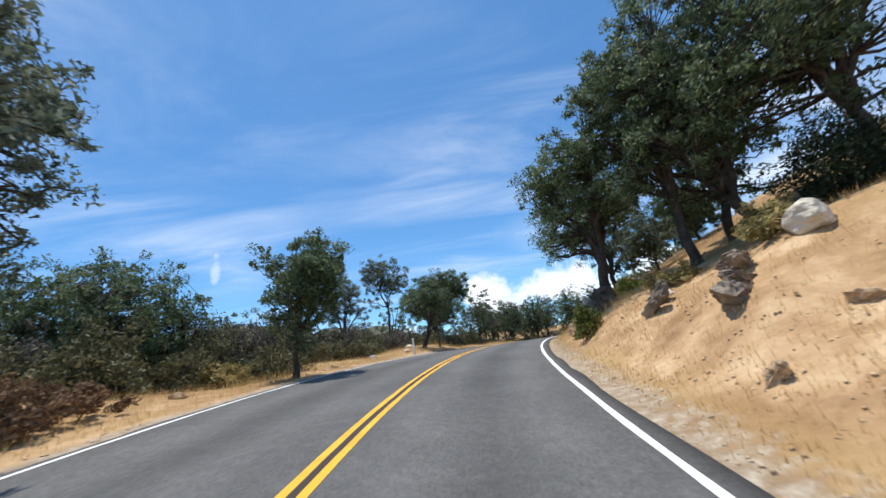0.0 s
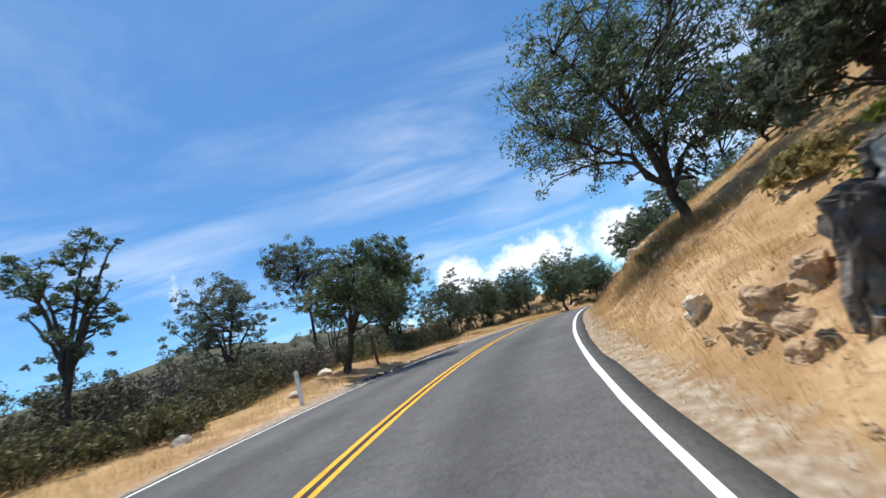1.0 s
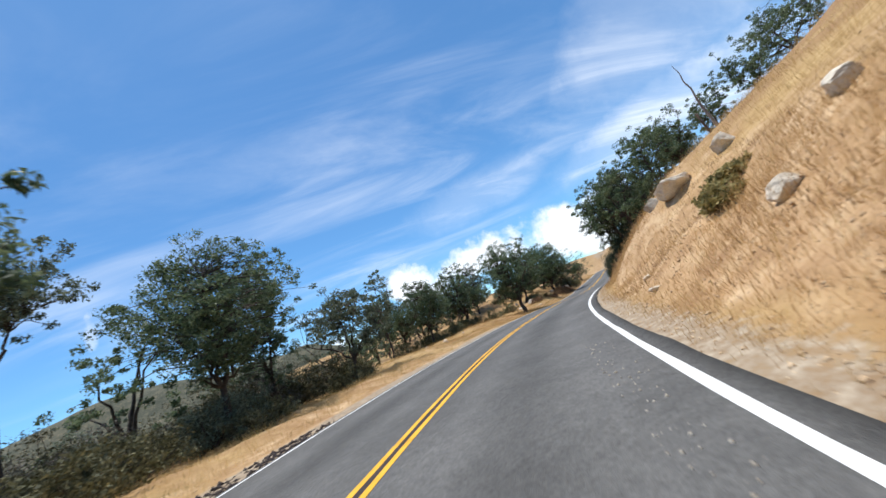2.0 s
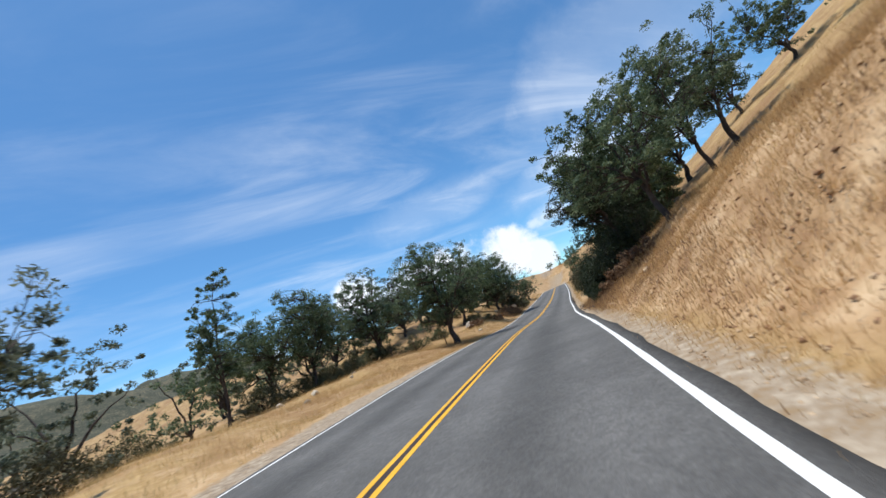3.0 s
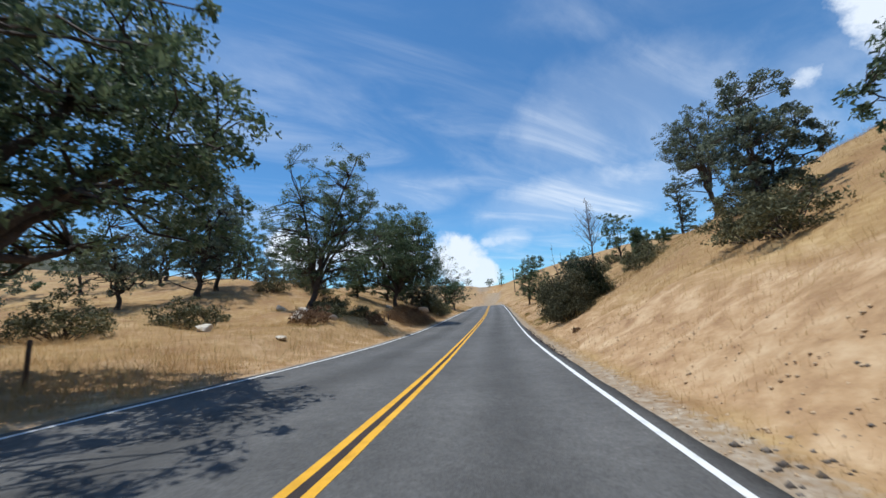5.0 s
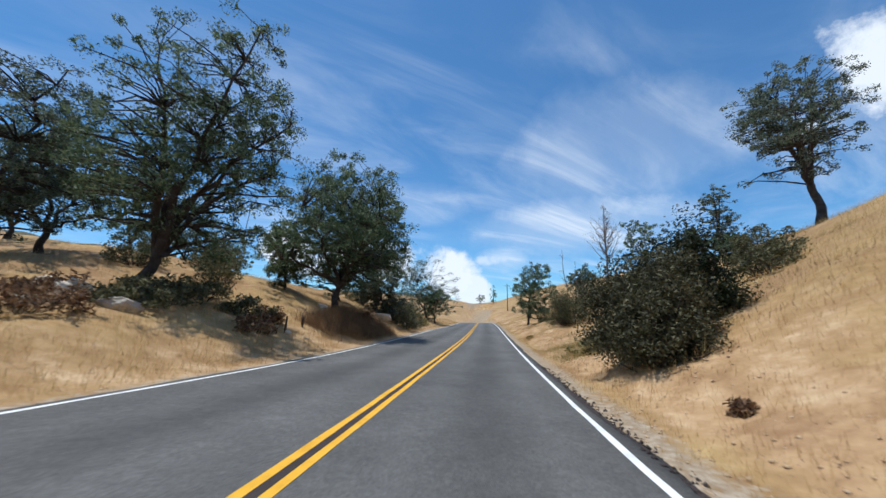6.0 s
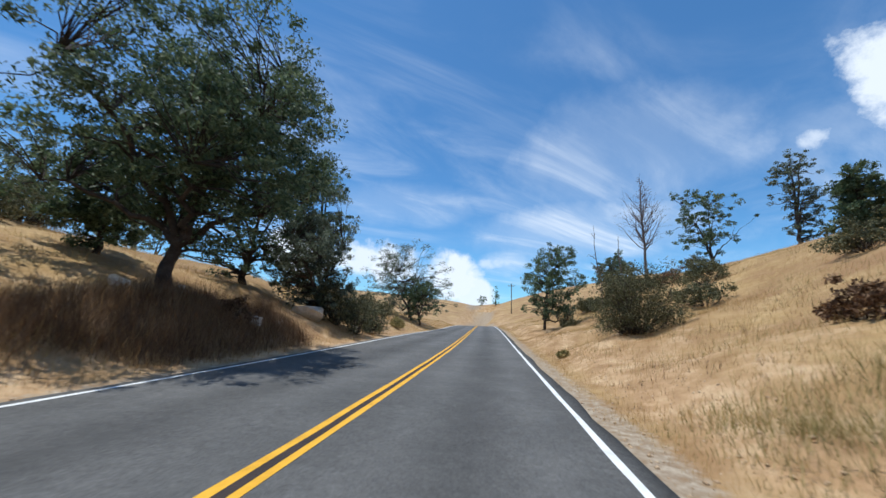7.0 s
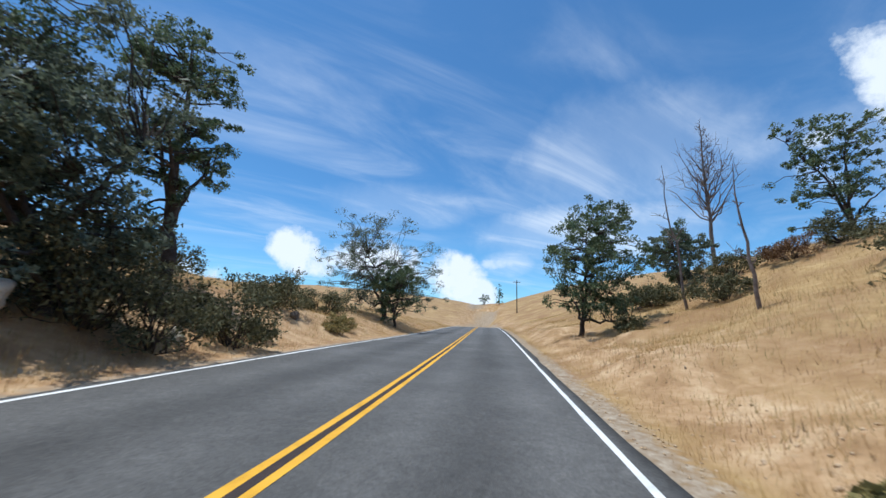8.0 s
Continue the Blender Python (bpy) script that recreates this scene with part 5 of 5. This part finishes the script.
def power_pole(x, y, tall):
    thing = root("utility_pole", standing(x, y), "tall dark wooden utility pole with a crossarm", "pole", turn=radians(-35))
    k = np.linspace(0, 1, 6)[:, None]
    piece("mast", smooth(fast_mesh("mast", *tube(k * [0, 0, tall], 0.17 - 0.06 * k[:, 0], 8))), M_POST, thing)
    bm = bmesh.new()
    bmesh.ops.create_cube(bm, size=1.0, matrix=Matrix.Translation((0, 0.15, tall - 0.7)) @ Matrix.Diagonal((2.2, 0.12, 0.14, 1)))
    part("crossarm", bm, M_POST, thing)
    for x0 in (-0.95, -0.35, 0.35, 0.95):
        bm = bmesh.new()
        bmesh.ops.create_cone(bm, cap_ends=True, segments=8, radius1=0.06, radius2=0.04, depth=0.2, matrix=Matrix.Translation((x0, 0.15, tall - 0.53)))
        part("insulator", bm, M_MARKER, thing)


power_pole(131.6, 176.5, 10.0)
oak(801, 9.0, 3.0, 0.05, 2500, 0.3, label="dark narrow cypress-like tree on the far rise", group="far trees", at=(163.0, 223.0), twigs=False, gaps=0.05)
oak(802, 5.0, 5.0, 0.1, 1800, 0.3, label="small dark tree on the far rise", group="far trees", at=(157.0, 226.0), twigs=False)

def far_hill(seed, yaw, dist, half, tall, label):
    """A distant hill: a broad lumpy mound far behind the rest."""
    rng = np.random.default_rng(seed)
    a = radians(yaw)
    x, y = np.meshgrid(np.linspace(-1, 1, 41), np.linspace(-1, 1, 25))
    r = np.clip(1 - (x ** 2 + y ** 2), 0, 1)
    z = tall * r ** 0.9 * (1 + 0.13 * lattice(x * 3.1 + seed, y * 3.1, seed) + 0.05 * lattice(x * 9, y * 9, seed)) - 4
    w = 41
    i, j = np.meshgrid(np.arange(24), np.arange(40), indexing="ij")
    k = (i * w + j).ravel()
    me = smooth(fast_mesh("far_hill", np.stack([x.ravel() * half, y.ravel() * half * 0.5, z.ravel()], 1), np.stack([k, k + 1, k + w + 1, k + w], 1)))
    ob = piece("far_hill", me, M_FAR_HILL)
    ob.location, ob.rotation_euler = (55 - math.sin(a) * dist, 90 + math.cos(a) * dist, 0), (0, 0, a)
    return tagged(ob, label, "hill", kind="structure")


far_hill(61, -68.0, 900, 300, 120, "distant grey-brown scrub hill")
far_hill(64, 37.0, 820, 460, 140, "distant scrub-covered hill with bare golden patches")
far_hill(67, 72.0, 800, 460, 180, "distant scrub-covered hill with bare golden patches")
far_hill(72, 17.0, 950, 260, 150, "distant grey-green scrub hill")

# ---------------------------------------------------------------- grass
def sow(seed, count, s0, s1, u0, u1, tall, per, name, mat, label, width=0.012, power=1.6, patch=0.0, thin=0.0):
    rng = np.random.default_rng(seed)
    s = rng.uniform(s0, s1, count)
    u = u0 + (u1 - u0) * rng.uniform(0, 1, count) ** power
    k = lattice(s / 2.1, u / 1.7, seed) > patch - 1
    s, u = s[k], u[k]
    k = (rng.uniform(0, 1, len(s)) > thin * bare(s, u)) & ((u > 0) | (-u > shoulder(s) - 0.25 * rng.uniform(0, 1, len(s))))
    s, u = s[k], u[k]
    h = (1 - 0.35 * bare(s, u)) * tall * (0.75 + 0.35 * lattice(s / 3.1, u / 2.3, seed + 1)) * np.clip((abs(u) - abs(u0) + 0.25) / 1.0, 0.35, 1)
    return blades(rng, s, u, h, 0.7, per, width, name, mat, label)


sow(901, 52000, 0, 175, 4.25, 30, 0.30, 5, "dry_grass", M_GRASS, "golden dry grass on the bank", 0.0036, 1.9, thin=1.0)
sow(902, 52000, 0, 175, -4.75, -32, 0.34, 5, "dry_grass", M_GRASS, "golden dry grass on the verge and field", 0.0036, 1.9)
sow(903, 12000, 0, 140, 4.2, 14, 0.22, 5, "dry_weeds", M_WEED, "brown dry weeds on the cut bank", 0.0032, 1.4, patch=0.8)
sow(905, 9000, 48, 66, 4.7, 9.5, 0.26, 5, "dry_weeds", M_WEED, "rust brown weeds on the raw cut bank", 0.0052, 1.0, patch=0.5)
sow(906, 3200, 20, 36, 4.7, 8.5, 0.2, 5, "dry_weeds", M_WEED, "rust brown weeds on the raw cut bank", 0.0052, 1.0, patch=0.6)
sow(904, 5000, 5, 140, -5.2, -18, 0.34, 5, "green_weeds", M_SEDGE, "grey-green weeds among dry grass", 0.0052, patch=1.0)
pebbles(951, 10000, 0, 160, 3.72, 6.4, 0.042, M_RUST_ROCK, "gravel", "loose tan stones along the foot of the bank")
pebbles(952, 2600, 0, 160, -4.33, -6.0, 0.04, M_RUST_ROCK, "gravel", "loose tan stones on the verge")
sow(907, 4600, 102.0, 112.0, -5.0, -7.8, 0.75, 5, "rusty_weeds", M_RUSTY, "tall dark rust-brown dead weeds under the oak", 0.0052, 1.0, patch=0.55)
sow(909, 3600, 59, 73, 4.1, 6.8, 0.46, 5, "rusty_weeds", M_RUSTY, "dark brown dead weeds on the shaded bank", 0.0052, 1.1, patch=0.4)
sow(910, 2600, 57, 74, 4.05, 7.0, 0.36, 5, "dry_weeds", M_WEED, "brown dry weeds on the shaded bank", 0.0052, 1.1, patch=0.5)
sow(911, 1500, 102, 112, -4.9, -8.0, 0.55, 5, "dry_weeds", M_WEED, "pale brown weeds among the dead ones", 0.0052, 1.0, patch=0.6)
sow(912, 5200, 20, 60, 4.0, 7.0, 0.2, 5, "dry_weeds", M_WEED, "short brown weeds along the foot of the bank", 0.0042, 1.3, patch=0.4)
sow(913, 3600, 0, 24, 4.1, 7.0, 0.16, 5, "dry_grass", M_GRASS, "short pale dry grass on the crumbling bank", 0.0042, 1.2, patch=0.4)
sow(914, 9000, 86, 145, 4.6, 26, 0.3, 5, "dry_weeds", M_WEED, "brown dry weeds standing in the dry grass", 0.0034, 1.4, patch=0.75)
sow(915, 5200, 92, 145, 5.2, 24, 0.34, 5, "green_weeds", M_SEDGE, "grey-green weeds among dry grass", 0.0042, 1.3, patch=0.9)
sow(916, 7000, 52, 145, -4.9, -20, 0.4, 5, "dry_weeds", M_WEED, "brown dry weeds standing in the dry grass", 0.0034, 1.4, patch=0.85)
sow(917, 1500, 23.4, 29.6, 5.2, 8.2, 0.6, 6, "green_weeds", M_SEDGE, "tall grey-green weeds hanging on the cut bank", 0.0042, 1.0, patch=0.5)
sow(918, 1300, 23.8, 29.4, 5.0, 8.0, 0.5, 6, "rusty_weeds", M_RUSTY, "dark rust-brown dead weeds on the cut bank", 0.0042, 1.0, patch=0.7)
sow(919, 3400, 46, 62, 4.5, 9.5, 0.24, 5, "rusty_weeds", M_RUSTY, "small rust-brown dead weeds on the raw cut bank", 0.0052, 1.0, patch=0.85)
sow(920, 900, 29, 44, 4.6, 8.5, 0.2, 5, "rusty_weeds", M_RUSTY, "small rust-brown dead weeds on the raw cut bank", 0.0042, 1.0, patch=0.95)
pebbles(957, 1500, 2, 62, 4.5, 9.5, 0.045, M_RUST_ROCK, "clods", "loose clods and stones on the cut bank")
pebbles(958, 1500, 46, 64, 4.4, 9.0, 0.055, M_SOIL, "clods", "rust-brown clods on the raw cut bank")
sow(921, 2600, 60, 82, -5.2, -13, 0.42, 5, "dry_weeds", M_WEED, "tall brown weeds under the roadside oak", 0.004, 1.2, patch=0.6)
sow(922, 2600, 92, 132, 4.8, 13, 0.17, 5, "rusty_weeds", M_RUSTY, "low rust-brown weeds in patches among the dry grass", 0.005, 1.0, patch=1.05)
sow(908, 1500, 98, 103.5, 4.6, 8.4, 0.42, 6, "green_weeds", M_SEDGE, "pale green sedge in dry grass", 0.005, 1.0, patch=0.5)
pebbles(956, 170, 27, 34, 2.72, 3.1, 0.024, M_ROCK, "asphalt_crumbs", "loose crumbs of asphalt beside the edge line")
pebbles(953, 700, 26, 37, -4.38, -5.1, 0.09, M_SEAL, "broken_asphalt", "dark crumbled asphalt along the road's edge")
pebbles(954, 520, 83, 97, 3.6, 3.86, 0.05, M_SEAL, "broken_asphalt", "dark crumbled asphalt along the road's edge")
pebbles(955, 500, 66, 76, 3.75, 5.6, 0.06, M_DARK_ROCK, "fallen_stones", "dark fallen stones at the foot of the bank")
piece("edge_crack", fast_mesh("edge_crack", *strip(82, 98, 3.57, 3.65, 0.004, 0.25, 0.07, 77)), M_SEAL, road, "black crack along the broken edge")
